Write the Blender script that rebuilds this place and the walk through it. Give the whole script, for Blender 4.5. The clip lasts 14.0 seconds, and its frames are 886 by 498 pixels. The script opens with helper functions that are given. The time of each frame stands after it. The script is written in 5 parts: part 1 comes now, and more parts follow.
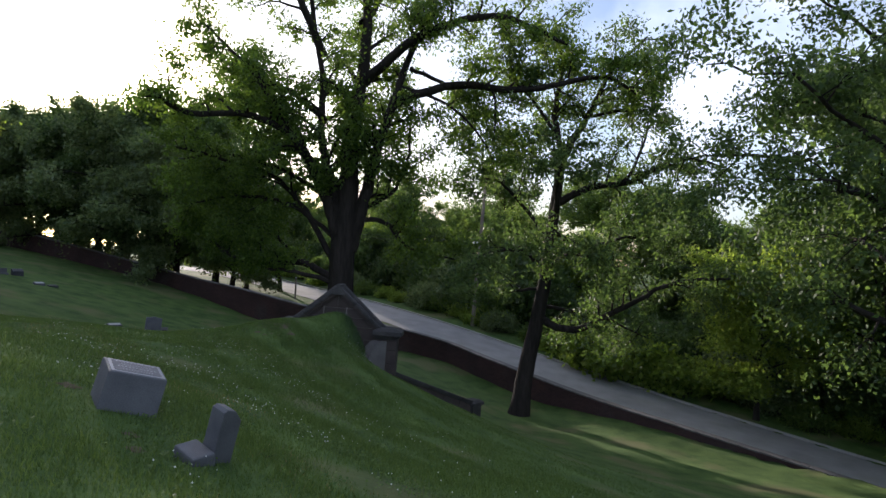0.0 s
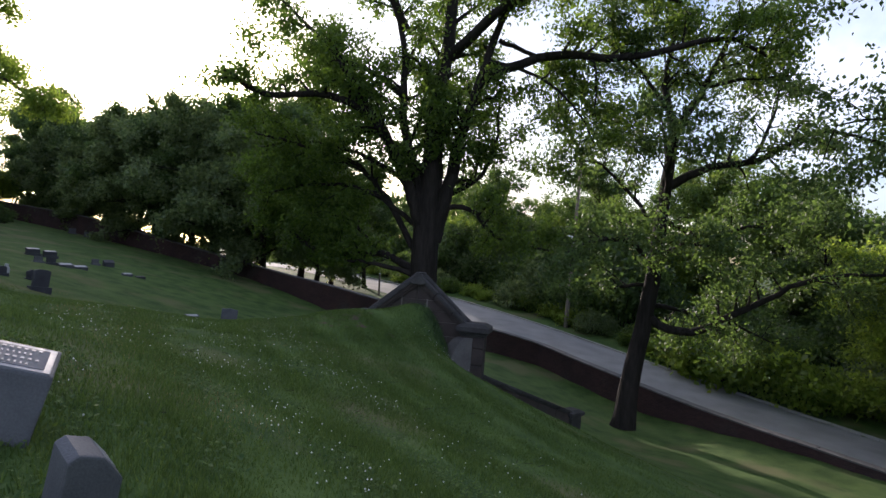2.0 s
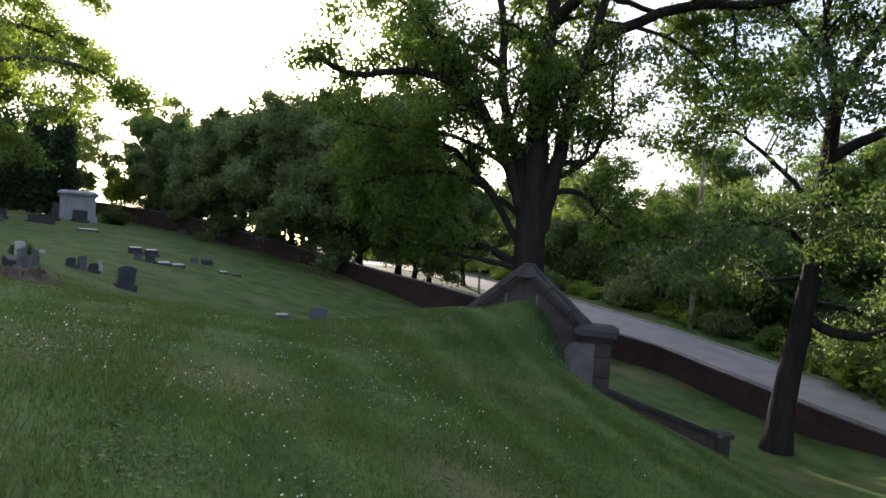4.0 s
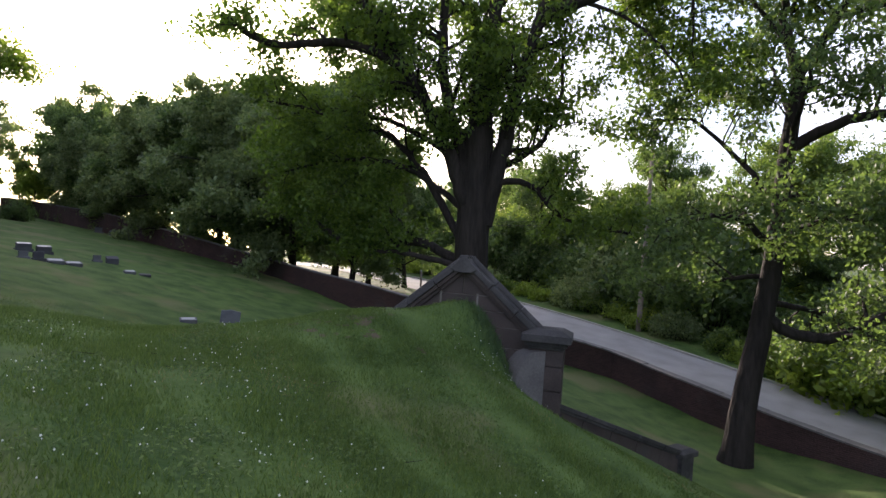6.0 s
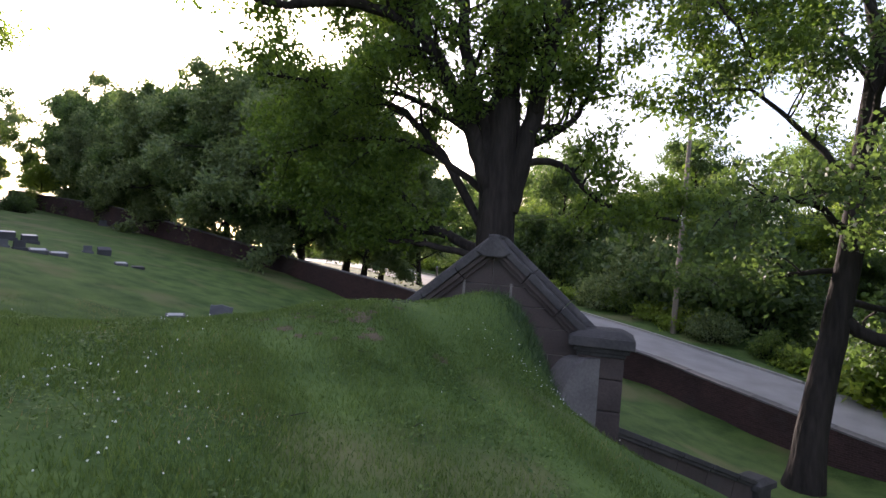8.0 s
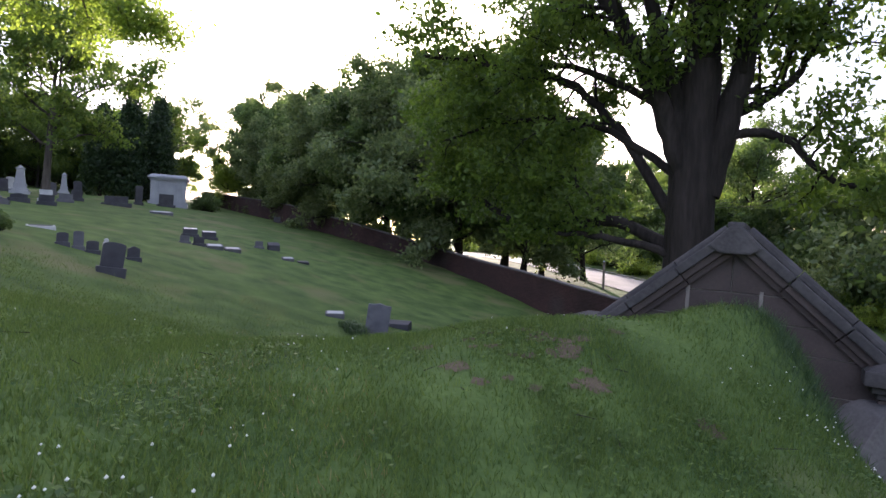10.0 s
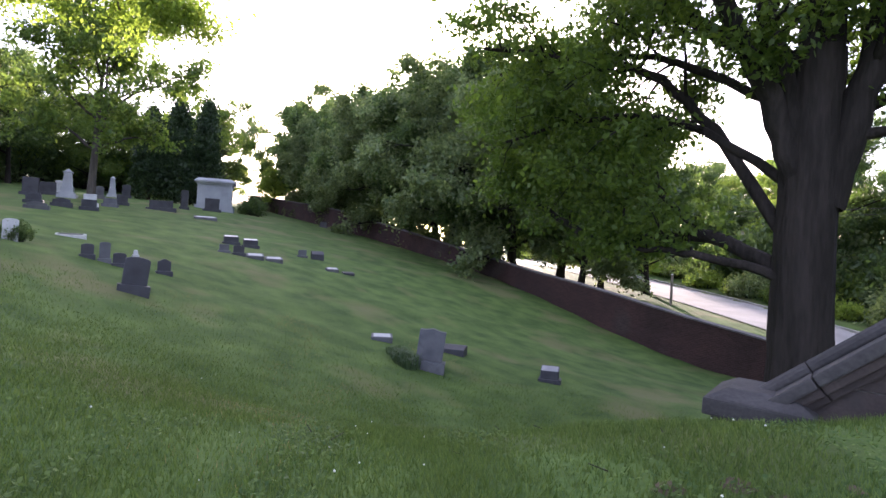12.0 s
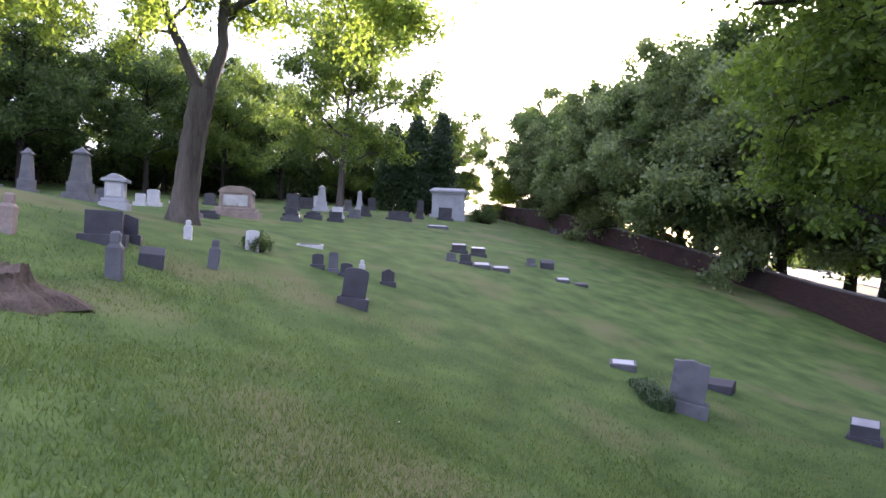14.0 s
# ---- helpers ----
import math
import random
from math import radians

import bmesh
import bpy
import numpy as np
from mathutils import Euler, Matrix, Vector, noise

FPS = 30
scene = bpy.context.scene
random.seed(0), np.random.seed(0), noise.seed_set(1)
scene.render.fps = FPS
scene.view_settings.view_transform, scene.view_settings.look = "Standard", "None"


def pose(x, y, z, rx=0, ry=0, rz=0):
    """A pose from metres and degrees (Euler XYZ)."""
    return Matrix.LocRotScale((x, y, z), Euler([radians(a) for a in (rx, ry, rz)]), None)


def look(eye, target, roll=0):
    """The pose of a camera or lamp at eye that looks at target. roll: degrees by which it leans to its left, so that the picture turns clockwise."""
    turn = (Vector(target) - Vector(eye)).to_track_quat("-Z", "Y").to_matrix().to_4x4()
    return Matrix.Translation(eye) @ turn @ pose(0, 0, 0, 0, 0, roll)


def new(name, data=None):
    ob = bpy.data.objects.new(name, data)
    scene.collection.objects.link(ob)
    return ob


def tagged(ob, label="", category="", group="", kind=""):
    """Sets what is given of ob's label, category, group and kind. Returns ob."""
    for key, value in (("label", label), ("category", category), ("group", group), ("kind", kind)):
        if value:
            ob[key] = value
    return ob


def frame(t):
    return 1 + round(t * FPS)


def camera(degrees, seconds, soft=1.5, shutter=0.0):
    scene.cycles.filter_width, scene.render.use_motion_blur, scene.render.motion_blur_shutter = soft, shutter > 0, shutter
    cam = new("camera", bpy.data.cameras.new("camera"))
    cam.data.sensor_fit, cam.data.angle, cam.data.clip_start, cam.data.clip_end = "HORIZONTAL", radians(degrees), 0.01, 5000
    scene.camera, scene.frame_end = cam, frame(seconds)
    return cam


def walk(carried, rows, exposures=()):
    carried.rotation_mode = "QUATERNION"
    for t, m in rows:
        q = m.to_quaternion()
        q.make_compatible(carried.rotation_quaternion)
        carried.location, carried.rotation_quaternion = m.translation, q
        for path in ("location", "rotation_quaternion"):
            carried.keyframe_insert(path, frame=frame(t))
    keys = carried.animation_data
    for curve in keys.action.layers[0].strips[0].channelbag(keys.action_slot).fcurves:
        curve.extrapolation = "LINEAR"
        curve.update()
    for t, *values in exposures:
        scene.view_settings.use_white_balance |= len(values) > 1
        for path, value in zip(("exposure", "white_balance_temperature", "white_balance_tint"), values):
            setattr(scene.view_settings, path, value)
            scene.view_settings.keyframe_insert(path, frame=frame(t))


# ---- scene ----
cam = camera(72.9, 14.0)
PATH = [
    (0, (0.290, -0.233, 1.260), (0.236, 1.765, 1.320), 2.42),
    (0.5, (0.300, 0.438, 1.120), (0.228, 2.436, 1.189), 2.53),
    (1, (0.290, 1.139, 0.967), (0.130, 3.132, 1.030), 2.64),
    (1.5, (0.199, 1.898, 0.844), (-0.042, 3.883, 0.902), 2.73),
    (2, (-0.017, 2.667, 0.745), (-0.358, 4.637, 0.800), 2.82),
    (2.5, (-0.302, 3.436, 0.690), (-0.729, 5.389, 0.743), 2.73),
    (3, (-0.549, 4.192, 0.605), (-1.091, 6.117, 0.644), 2.77),
    (5.5, (-1.090, 7.702, 0.361), (-1.784, 9.578, 0.403), 1.99),
    (6, (-1.201, 8.338, 0.253), (-1.692, 10.276, 0.309), 2.22),
    (6.5, (-1.317, 8.987, 0.132), (-1.751, 10.939, 0.192), 2.33),
    (7, (-1.517, 9.666, 0.040), (-1.931, 11.621, 0.101), 2.40),
    (7.5, (-1.771, 10.350, -0.022), (-2.224, 12.297, 0.036), 2.57),
    (8, (-2.011, 10.983, -0.053), (-2.551, 12.908, 0.001), 2.61),
    (8.5, (-2.266, 11.556, -0.049), (-2.878, 13.460, 0.006), 2.74),
    (9, (-2.612, 12.107, -0.027), (-3.456, 13.920, 0.013), 3.10),
    (11.5, (-4.419, 14.197, 0.199), (-5.491, 15.885, 0.201), 2.58),
    (12, (-4.870, 14.701, 0.363), (-6.004, 16.349, 0.374), 3.14),
    (12.5, (-5.364, 15.191, 0.441), (-6.629, 16.740, 0.451), 3.45),
    (13, (-5.848, 15.667, 0.428), (-7.256, 17.089, 0.431), 3.21),
    (13.5, (-6.205, 16.039, 0.425), (-7.728, 17.336, 0.428), 2.93),
    (14, (-6.503, 16.385, 0.414), (-8.169, 17.492, 0.408), 2.78),
]
walk(cam, [(t, look(eye, target, roll)) for t, eye, target, roll in PATH],
     exposures=[(0, 0.6, 5750, 17), (1, 0.5, 5750, 18), (3, 0.85, 5900, 21), (5.5, 1.2, 6100, 22), (9, 1.5, 5950, 28), (12, 2.05, 5900, 31), (14, 2.35, 5900, 37)])

# ---- light: low evening sun ahead, behind the tree line, and a clear hazy sky ----
SUN_AZ, SUN_EL = 35.0, 13.6
SUN_DIR = Vector((-math.sin(radians(SUN_AZ)) * math.cos(radians(SUN_EL)),
                  math.cos(radians(SUN_AZ)) * math.cos(radians(SUN_EL)), math.sin(radians(SUN_EL))))
world = bpy.data.worlds.new("sky")
scene.world = world
world.use_nodes = True
wn = world.node_tree
wn.nodes.clear()
w_out = wn.nodes.new("ShaderNodeOutputWorld")
w_bg = wn.nodes.new("ShaderNodeBackground")
w_sky = wn.nodes.new("ShaderNodeTexSky")
w_sky.sky_type = "NISHITA"
w_sky.sun_disc = False
w_sky.sun_elevation = radians(SUN_EL)
w_sky.sun_rotation = radians(-SUN_AZ)
w_sky.air_density, w_sky.dust_density, w_sky.ozone_density = 1.0, 2.5, 1.5
w_bg.inputs["Strength"].default_value = 0.15
w_co = wn.nodes.new("ShaderNodeTexCoord")
w_no = wn.nodes.new("ShaderNodeTexNoise")
w_no.inputs["Scale"].default_value, w_no.inputs["Detail"].default_value = 2.2, 8.0
w_rp = wn.nodes.new("ShaderNodeMapRange")
w_rp.inputs["From Min"].default_value, w_rp.inputs["From Max"].default_value = 0.48, 0.62
w_rp.inputs["To Max"].default_value = 0.75
w_mx = wn.nodes.new("ShaderNodeMix")
w_mx.data_type = "RGBA"
w_mx.inputs["B"].default_value = (7.5, 7.6, 7.8, 1)
wn.links.new(w_co.outputs["Generated"], w_no.inputs["Vector"])
wn.links.new(w_no.outputs["Fac"], w_rp.inputs["Value"])
wn.links.new(w_rp.outputs["Result"], w_mx.inputs["Factor"])
wn.links.new(w_sky.outputs["Color"], w_mx.inputs["A"])
wn.links.new(w_mx.outputs["Result"], w_bg.inputs["Color"])
wn.links.new(w_bg.outputs["Background"], w_out.inputs["Surface"])

sun_data = bpy.data.lights.new("sun", "SUN")
sun_data.energy, sun_data.angle, sun_data.color = 5.0, radians(0.6), (1.0, 0.86, 0.66)
sun = new("sun", sun_data)
sun.matrix_world = look(SUN_DIR * 120, (0, 0, 0))


# ---- materials ----
def surface(name, c1, c2, scale, rough=0.85, bump=0.3, fine=0, spots=None, metal=0.0, stretch=(1, 1, 1), islands=0.0, per_object=0.0, deep=0.02):
    """Two mixed tones at a coarse scale, a fine grain, and relief; spots: (colour, scale, threshold)."""
    m = bpy.data.materials.new(name)
    m.use_nodes = True
    nt = m.node_tree
    p = nt.nodes["Principled BSDF"]
    p.inputs["Roughness"].default_value, p.inputs["Metallic"].default_value = rough, metal
    p.inputs["Specular IOR Level"].default_value = 0.15 if rough > 0.93 else 0.4
    tc = nt.nodes.new("ShaderNodeTexCoord")
    mp = nt.nodes.new("ShaderNodeMapping")
    mp.inputs["Scale"].default_value = stretch
    nt.links.new(tc.outputs["Object"], mp.inputs["Vector"])
    n1 = nt.nodes.new("ShaderNodeTexNoise")
    n1.inputs["Scale"].default_value, n1.inputs["Detail"].default_value = scale, 6
    n2 = nt.nodes.new("ShaderNodeTexNoise")
    n2.inputs["Scale"].default_value, n2.inputs["Detail"].default_value = fine or scale * 9, 4
    for n in (n1, n2):
        nt.links.new(mp.outputs["Vector"], n.inputs["Vector"])
    ad = nt.nodes.new("ShaderNodeMath")
    ad.operation = "MULTIPLY_ADD"
    nt.links.new(n2.outputs["Fac"], ad.inputs[0])
    ad.inputs[1].default_value = 0.6
    nt.links.new(n1.outputs["Fac"], ad.inputs[2])
    rg = nt.nodes.new("ShaderNodeMapRange")
    rg.inputs["From Min"].default_value, rg.inputs["From Max"].default_value = 0.55, 1.05
    nt.links.new(ad.outputs[0], rg.inputs["Value"])
    mx = nt.nodes.new("ShaderNodeMix")
    mx.data_type = "RGBA"
    mx.inputs["A"].default_value, mx.inputs["B"].default_value = (*c1, 1), (*c2, 1)
    nt.links.new(rg.outputs["Result"], mx.inputs["Factor"])
    colour = mx.outputs["Result"]
    if spots:
        n3 = nt.nodes.new("ShaderNodeTexNoise")
        n3.inputs["Scale"].default_value, n3.inputs["Detail"].default_value = spots[1], 7
        nt.links.new(mp.outputs["Vector"], n3.inputs["Vector"])
        r3 = nt.nodes.new("ShaderNodeMapRange")
        r3.inputs["From Min"].default_value, r3.inputs["From Max"].default_value = spots[2], spots[2] + 0.12
        nt.links.new(n3.outputs["Fac"], r3.inputs["Value"])
        m3 = nt.nodes.new("ShaderNodeMix")
        m3.data_type = "RGBA"
        m3.inputs["B"].default_value = (*spots[0], 1)
        nt.links.new(r3.outputs["Result"], m3.inputs["Factor"])
        nt.links.new(colour, m3.inputs["A"])
        colour = m3.outputs["Result"]
    if islands or per_object:
        src = nt.nodes.new("ShaderNodeNewGeometry" if islands else "ShaderNodeObjectInfo")
        hs = nt.nodes.new("ShaderNodeHueSaturation")
        mr = nt.nodes.new("ShaderNodeMapRange")
        k = islands or per_object
        mr.inputs["To Min"].default_value, mr.inputs["To Max"].default_value = 1 - k, 1 + k
        nt.links.new(src.outputs["Random Per Island" if islands else "Random"], mr.inputs["Value"])
        nt.links.new(mr.outputs["Result"], hs.inputs["Value"])
        nt.links.new(colour, hs.inputs["Color"])
        colour = hs.outputs["Color"]
    nt.links.new(colour, p.inputs["Base Color"])
    bp = nt.nodes.new("ShaderNodeBump")
    bp.inputs["Strength"].default_value, bp.inputs["Distance"].default_value = bump, deep
    nt.links.new(ad.outputs[0], bp.inputs["Height"])
    nt.links.new(bp.outputs["Normal"], p.inputs["Normal"])
    return m


def foliage(name, c1, c2, through_light=0.45, gloss=0.35):
    """Leaves: each leaf its own tone, light shining through."""
    m = bpy.data.materials.new(name)
    m.use_nodes = True
    nt = m.node_tree
    p = nt.nodes["Principled BSDF"]
    p.inputs["Roughness"].default_value = 0.55
    p.inputs["Specular IOR Level"].default_value = gloss
    ge = nt.nodes.new("ShaderNodeNewGeometry")
    mx = nt.nodes.new("ShaderNodeMix")
    mx.data_type = "RGBA"
    mx.inputs["A"].default_value, mx.inputs["B"].default_value = (*c1, 1), (*c2, 1)
    nt.links.new(ge.outputs["Random Per Island"], mx.inputs["Factor"])
    tr = nt.nodes.new("ShaderNodeBsdfTranslucent")
    br = nt.nodes.new("ShaderNodeMix")
    br.data_type = "RGBA"
    br.blend_type = "MULTIPLY"
    br.inputs["Factor"].default_value = 1.0
    br.inputs["B"].default_value = (2.6, 2.5, 1.35, 1)
    nt.links.new(mx.outputs["Result"], br.inputs["A"])
    nt.links.new(br.outputs["Result"], tr.inputs["Color"])
    nt.links.new(mx.outputs["Result"], p.inputs["Base Color"])
    ms = nt.nodes.new("ShaderNodeMixShader")
    ms.inputs["Fac"].default_value = through_light
    nt.links.new(p.outputs["BSDF"], ms.inputs[1])
    nt.links.new(tr.outputs["BSDF"], ms.inputs[2])
    nt.links.new(ms.outputs["Shader"], nt.nodes["Material Output"].inputs["Surface"])
    return m


LAWN = surface("lawn", (0.035, 0.068, 0.016), (0.098, 0.150, 0.039), 1.1, 0.95, 1.0, fine=21, spots=((0.120, 0.126, 0.052), 0.36, 0.53))
ASPHALT = surface("asphalt", (0.20, 0.195, 0.19), (0.29, 0.28, 0.272), 0.8, 0.9, 0.2, fine=60)
KERB = surface("kerb_concrete", (0.25, 0.24, 0.22), (0.36, 0.35, 0.32), 1.5, 0.9, 0.2)
BARK = surface("bark", (0.014, 0.012, 0.010), (0.040, 0.033, 0.029), 3.0, 0.95, 1.0, fine=14, stretch=(1, 1, 0.16), deep=0.09)
BARK_PALE = surface("pale_bark", (0.05, 0.043, 0.036), (0.115, 0.10, 0.085), 3.0, 0.95, 1.0, fine=14, stretch=(1, 1, 0.16), deep=0.09)
LEAF_OAK = foliage("oak_leaf", (0.038, 0.070, 0.014), (0.090, 0.140, 0.026), 0.5)
LEAF_DARK = foliage("dark_leaf", (0.034, 0.060, 0.022), (0.075, 0.118, 0.040), 0.46)
LEAF_GREY = foliage("grey_green_leaf", (0.076, 0.110, 0.052), (0.142, 0.182, 0.086), 0.42)
# yellow-green leaf, brightened: sunlight is put into its colour
LEAF_SUNLIT = foliage("sunlit_leaf", (0.086, 0.134, 0.024), (0.158, 0.212, 0.045), 0.56)
LEAF_FAR = foliage("far_leaf", (0.050, 0.088, 0.024), (0.105, 0.150, 0.036), 0.5)
NEEDLE = foliage("needle", (0.016, 0.034, 0.014), (0.035, 0.062, 0.022), 0.25)
BLADE = foliage("grass_blade", (0.041, 0.075, 0.020), (0.100, 0.144, 0.044), 0.35, 0.2)
STRAW = foliage("dry_grass_blade", (0.14, 0.12, 0.06), (0.24, 0.205, 0.11), 0.25, 0.2)
STRAP_LEAF = foliage("strap_leaf", (0.030, 0.060, 0.026), (0.060, 0.100, 0.045), 0.3, 0.3)
WEED_LEAF = foliage("weed_leaf", (0.030, 0.066, 0.016), (0.092, 0.140, 0.036), 0.35, 0.3)
CLOVER = surface("clover_flower", (0.62, 0.62, 0.55), (0.78, 0.78, 0.72), 8, 0.9, 0.1)
BROWNSTONE = surface("weathered_brownstone", (0.026, 0.025, 0.025), (0.060, 0.055, 0.053), 1.6, 0.85, 0.55, fine=26, spots=((0.066, 0.062, 0.060), 2.4, 0.55), per_object=0.12)
GABLE_STONE = surface("dressed_brown_sandstone", (0.040, 0.031, 0.028), (0.074, 0.057, 0.051), 1.8, 0.9, 0.45, fine=30, spots=((0.05, 0.043, 0.04), 2.0, 0.58), per_object=0.14)
MORTAR = surface("pale_mortar", (0.15, 0.135, 0.12), (0.22, 0.20, 0.18), 3, 0.95, 0.3)
COPING = surface("coping_stone", (0.085, 0.078, 0.076), (0.15, 0.14, 0.135), 2.0, 0.9, 0.4, fine=24, per_object=0.12)
GRANITE = surface("grey_granite", (0.065, 0.066, 0.073), (0.120, 0.121, 0.130), 3.0, 0.7, 0.25, fine=90, spots=((0.075, 0.075, 0.08), 5, 0.6))
DARK_GRANITE = surface("dark_granite", (0.024, 0.024, 0.029), (0.048, 0.048, 0.056), 3.0, 0.6, 0.25, fine=80)
MARBLE = surface("weathered_white_marble", (0.34, 0.34, 0.34), (0.52, 0.52, 0.51), 2.2, 0.75, 0.25, fine=30, spots=((0.22, 0.215, 0.20), 3.0, 0.58))
PINK_STONE = surface("rusty_granite", (0.19, 0.145, 0.12), (0.31, 0.25, 0.215), 2.5, 0.85, 0.4, fine=40, spots=((0.20, 0.17, 0.15), 3, 0.55))
FACE = surface("polished_face", (0.20, 0.20, 0.215), (0.30, 0.30, 0.315), 4, 0.4, 0.1)
INSCRIPTION = surface("cut_lettering", (0.12, 0.12, 0.13), (0.17, 0.17, 0.18), 6, 0.8, 0.1)
SOIL = surface("bare_soil", (0.060, 0.046, 0.030), (0.125, 0.098, 0.064), 2.0, 0.95, 0.8, fine=30)
PALE_STONE = surface("pale_mausoleum_stone", (0.25, 0.26, 0.28), (0.36, 0.37, 0.385), 1.2, 0.8, 0.2, fine=30)
DEAD_WOOD = surface("stump_wood", (0.06, 0.046, 0.035), (0.135, 0.105, 0.080), 2.5, 0.95, 0.9, fine=20, stretch=(1, 1, 0.4))
POLE_WOOD = surface("weathered_pole_wood", (0.16, 0.13, 0.105), (0.27, 0.225, 0.185), 2.0, 0.9, 0.5, fine=24, stretch=(1, 1, 0.1))
CABLE = surface("black_cable", (0.02, 0.02, 0.02), (0.035, 0.035, 0.035), 4, 0.6, 0.1)
STEEL = surface("galvanised_steel", (0.42, 0.43, 0.44), (0.55, 0.56, 0.57), 4, 0.45, 0.1, metal=0.7)
GLASS_WHITE = surface("lamp_glass", (0.72, 0.73, 0.74), (0.82, 0.83, 0.84), 4, 0.25, 0.05)


def brick_material():
    """Dark red bricks with sooty blotches, too small to part one by one."""
    m = surface("dark_red_brick", (0.030, 0.017, 0.016), (0.062, 0.030, 0.027), 0.7, 0.92, 0.3, fine=14, spots=((0.050, 0.034, 0.032), 0.45, 0.56))
    nt = m.node_tree
    p = nt.nodes["Principled BSDF"]
    old = p.inputs["Base Color"].links[0].from_socket
    uv = nt.nodes.new("ShaderNodeUVMap")
    br = nt.nodes.new("ShaderNodeTexBrick")
    br.inputs["Scale"].default_value = 1.0
    br.inputs["Brick Width"].default_value, br.inputs["Row Height"].default_value = 0.215, 0.075
    br.inputs["Mortar Size"].default_value = 0.006
    br.inputs["Color1"].default_value, br.inputs["Color2"].default_value = (1, 1, 1, 1), (0.62, 0.62, 0.62, 1)
    br.inputs["Mortar"].default_value = (1.6, 1.7, 1.7, 1)
    nt.links.new(uv.outputs["UV"], br.inputs["Vector"])
    mu = nt.nodes.new("ShaderNodeMix")
    mu.data_type, mu.blend_type = "RGBA", "MULTIPLY"
    mu.inputs["Factor"].default_value = 1.0
    nt.links.new(old, mu.inputs["A"])
    nt.links.new(br.outputs["Color"], mu.inputs["B"])
    nt.links.new(mu.outputs["Result"], p.inputs["Base Color"])
    return m


BRICK = brick_material()


# ---- small mesh helpers ----
def mesh_of(name, verts, faces, mat, smooth=False):
    me = bpy.data.meshes.new(name)
    me.from_pydata(verts, [], faces)
    me.materials.append(mat)
    if smooth:
        me.polygons.foreach_set("use_smooth", np.ones(len(me.polygons), dtype=bool))
    me.update()
    return me


def quads_mesh(name, v, mat, n=4):
    """A mesh of loose polygons of n corners each, from an array (count * n, 3)."""
    me = bpy.data.meshes.new(name)
    k = len(v) // n
    me.vertices.add(len(v))
    me.vertices.foreach_set("co", np.asarray(v, dtype=np.float32).ravel())
    me.loops.add(k * n)
    me.loops.foreach_set("vertex_index", np.arange(k * n, dtype=np.int32))
    me.polygons.add(k)
    me.polygons.foreach_set("loop_start", np.arange(0, k * n, n, dtype=np.int32))
    me.polygons.foreach_set("loop_total", np.full(k, n, dtype=np.int32))
    me.materials.append(mat)
    me.update(calc_edges=True)
    return me


def link(name, me, parent=None, label=""):
    ob = new(name, me)
    if parent is not None:
        ob.parent = parent
    if label:
        ob["label"] = label
    return ob


def part(name, bm, mat, parent, label="", smooth=False):
    me = bpy.data.meshes.new(name)
    bm.to_mesh(me)
    bm.free()
    me.materials.append(mat)
    if smooth:
        me.polygons.foreach_set("use_smooth", np.ones(len(me.polygons), dtype=bool))
    return link(name, me, parent, label)


def thing(name, m, label, category, group="", kind=""):
    ob = new(name)
    ob.empty_display_size = 0.2
    ob.matrix_basis = m
    return tagged(ob, label, category, group, kind)


def block(bm, x0, x1, y0, y1, z0, z1, bevel=0.0, top=(1.0, 1.0), shift=(0.0, 0.0)):
    """A box with its edges rounded; top: the top's size against the foot's."""
    r = bmesh.ops.create_cube(bm, size=1.0)
    cx, cy = (x0 + x1) / 2, (y0 + y1) / 2
    for v in r["verts"]:
        up = v.co.z > 0
        sx, sy = top if up else (1, 1)
        v.co = Vector((cx + v.co.x * (x1 - x0) * sx + (shift[0] if up else 0), cy + v.co.y * (y1 - y0) * sy + (shift[1] if up else 0), z1 if up else z0))
    if bevel:
        edges = list({e for v in r["verts"] for e in v.link_edges})
        bmesh.ops.bevel(bm, geom=edges, offset=bevel, segments=2, affect="EDGES", profile=0.6)


def prism(bm, outline, axis, a, b, bevel=0.0):
    """An outline of (u, w) pushed from a to b along axis 'x' or 'y'; w is up."""
    def at(u, w, k):
        return (k, u, w) if axis == "x" else (u, k, w)
    lo = [bm.verts.new(at(u, w, a)) for u, w in outline]
    hi = [bm.verts.new(at(u, w, b)) for u, w in outline]
    n = len(outline)
    faces = [bm.faces.new(lo), bm.faces.new(hi[::-1])]
    faces += [bm.faces.new((lo[i], hi[i], hi[(i + 1) % n], lo[(i + 1) % n])) for i in range(n)]
    bmesh.ops.recalc_face_normals(bm, faces=faces)
    if bevel:
        edges = list({e for f in faces for e in f.edges})
        bmesh.ops.bevel(bm, geom=edges, offset=bevel, segments=2, affect="EDGES", profile=0.6)


def roughen(bm, amount, scale, seed=0.0, cuts=2):
    bmesh.ops.subdivide_edges(bm, edges=bm.edges[:], cuts=cuts, use_grid_fill=True)
    for v in bm.verts:
        v.co += noise.noise_vector(v.co * scale + Vector((seed, seed * 2, 0))) * amount


def smoothstep(a, b, x):
    t = np.clip((x - a) / (b - a), 0, 1)
    return t * t * (3 - 2 * t)


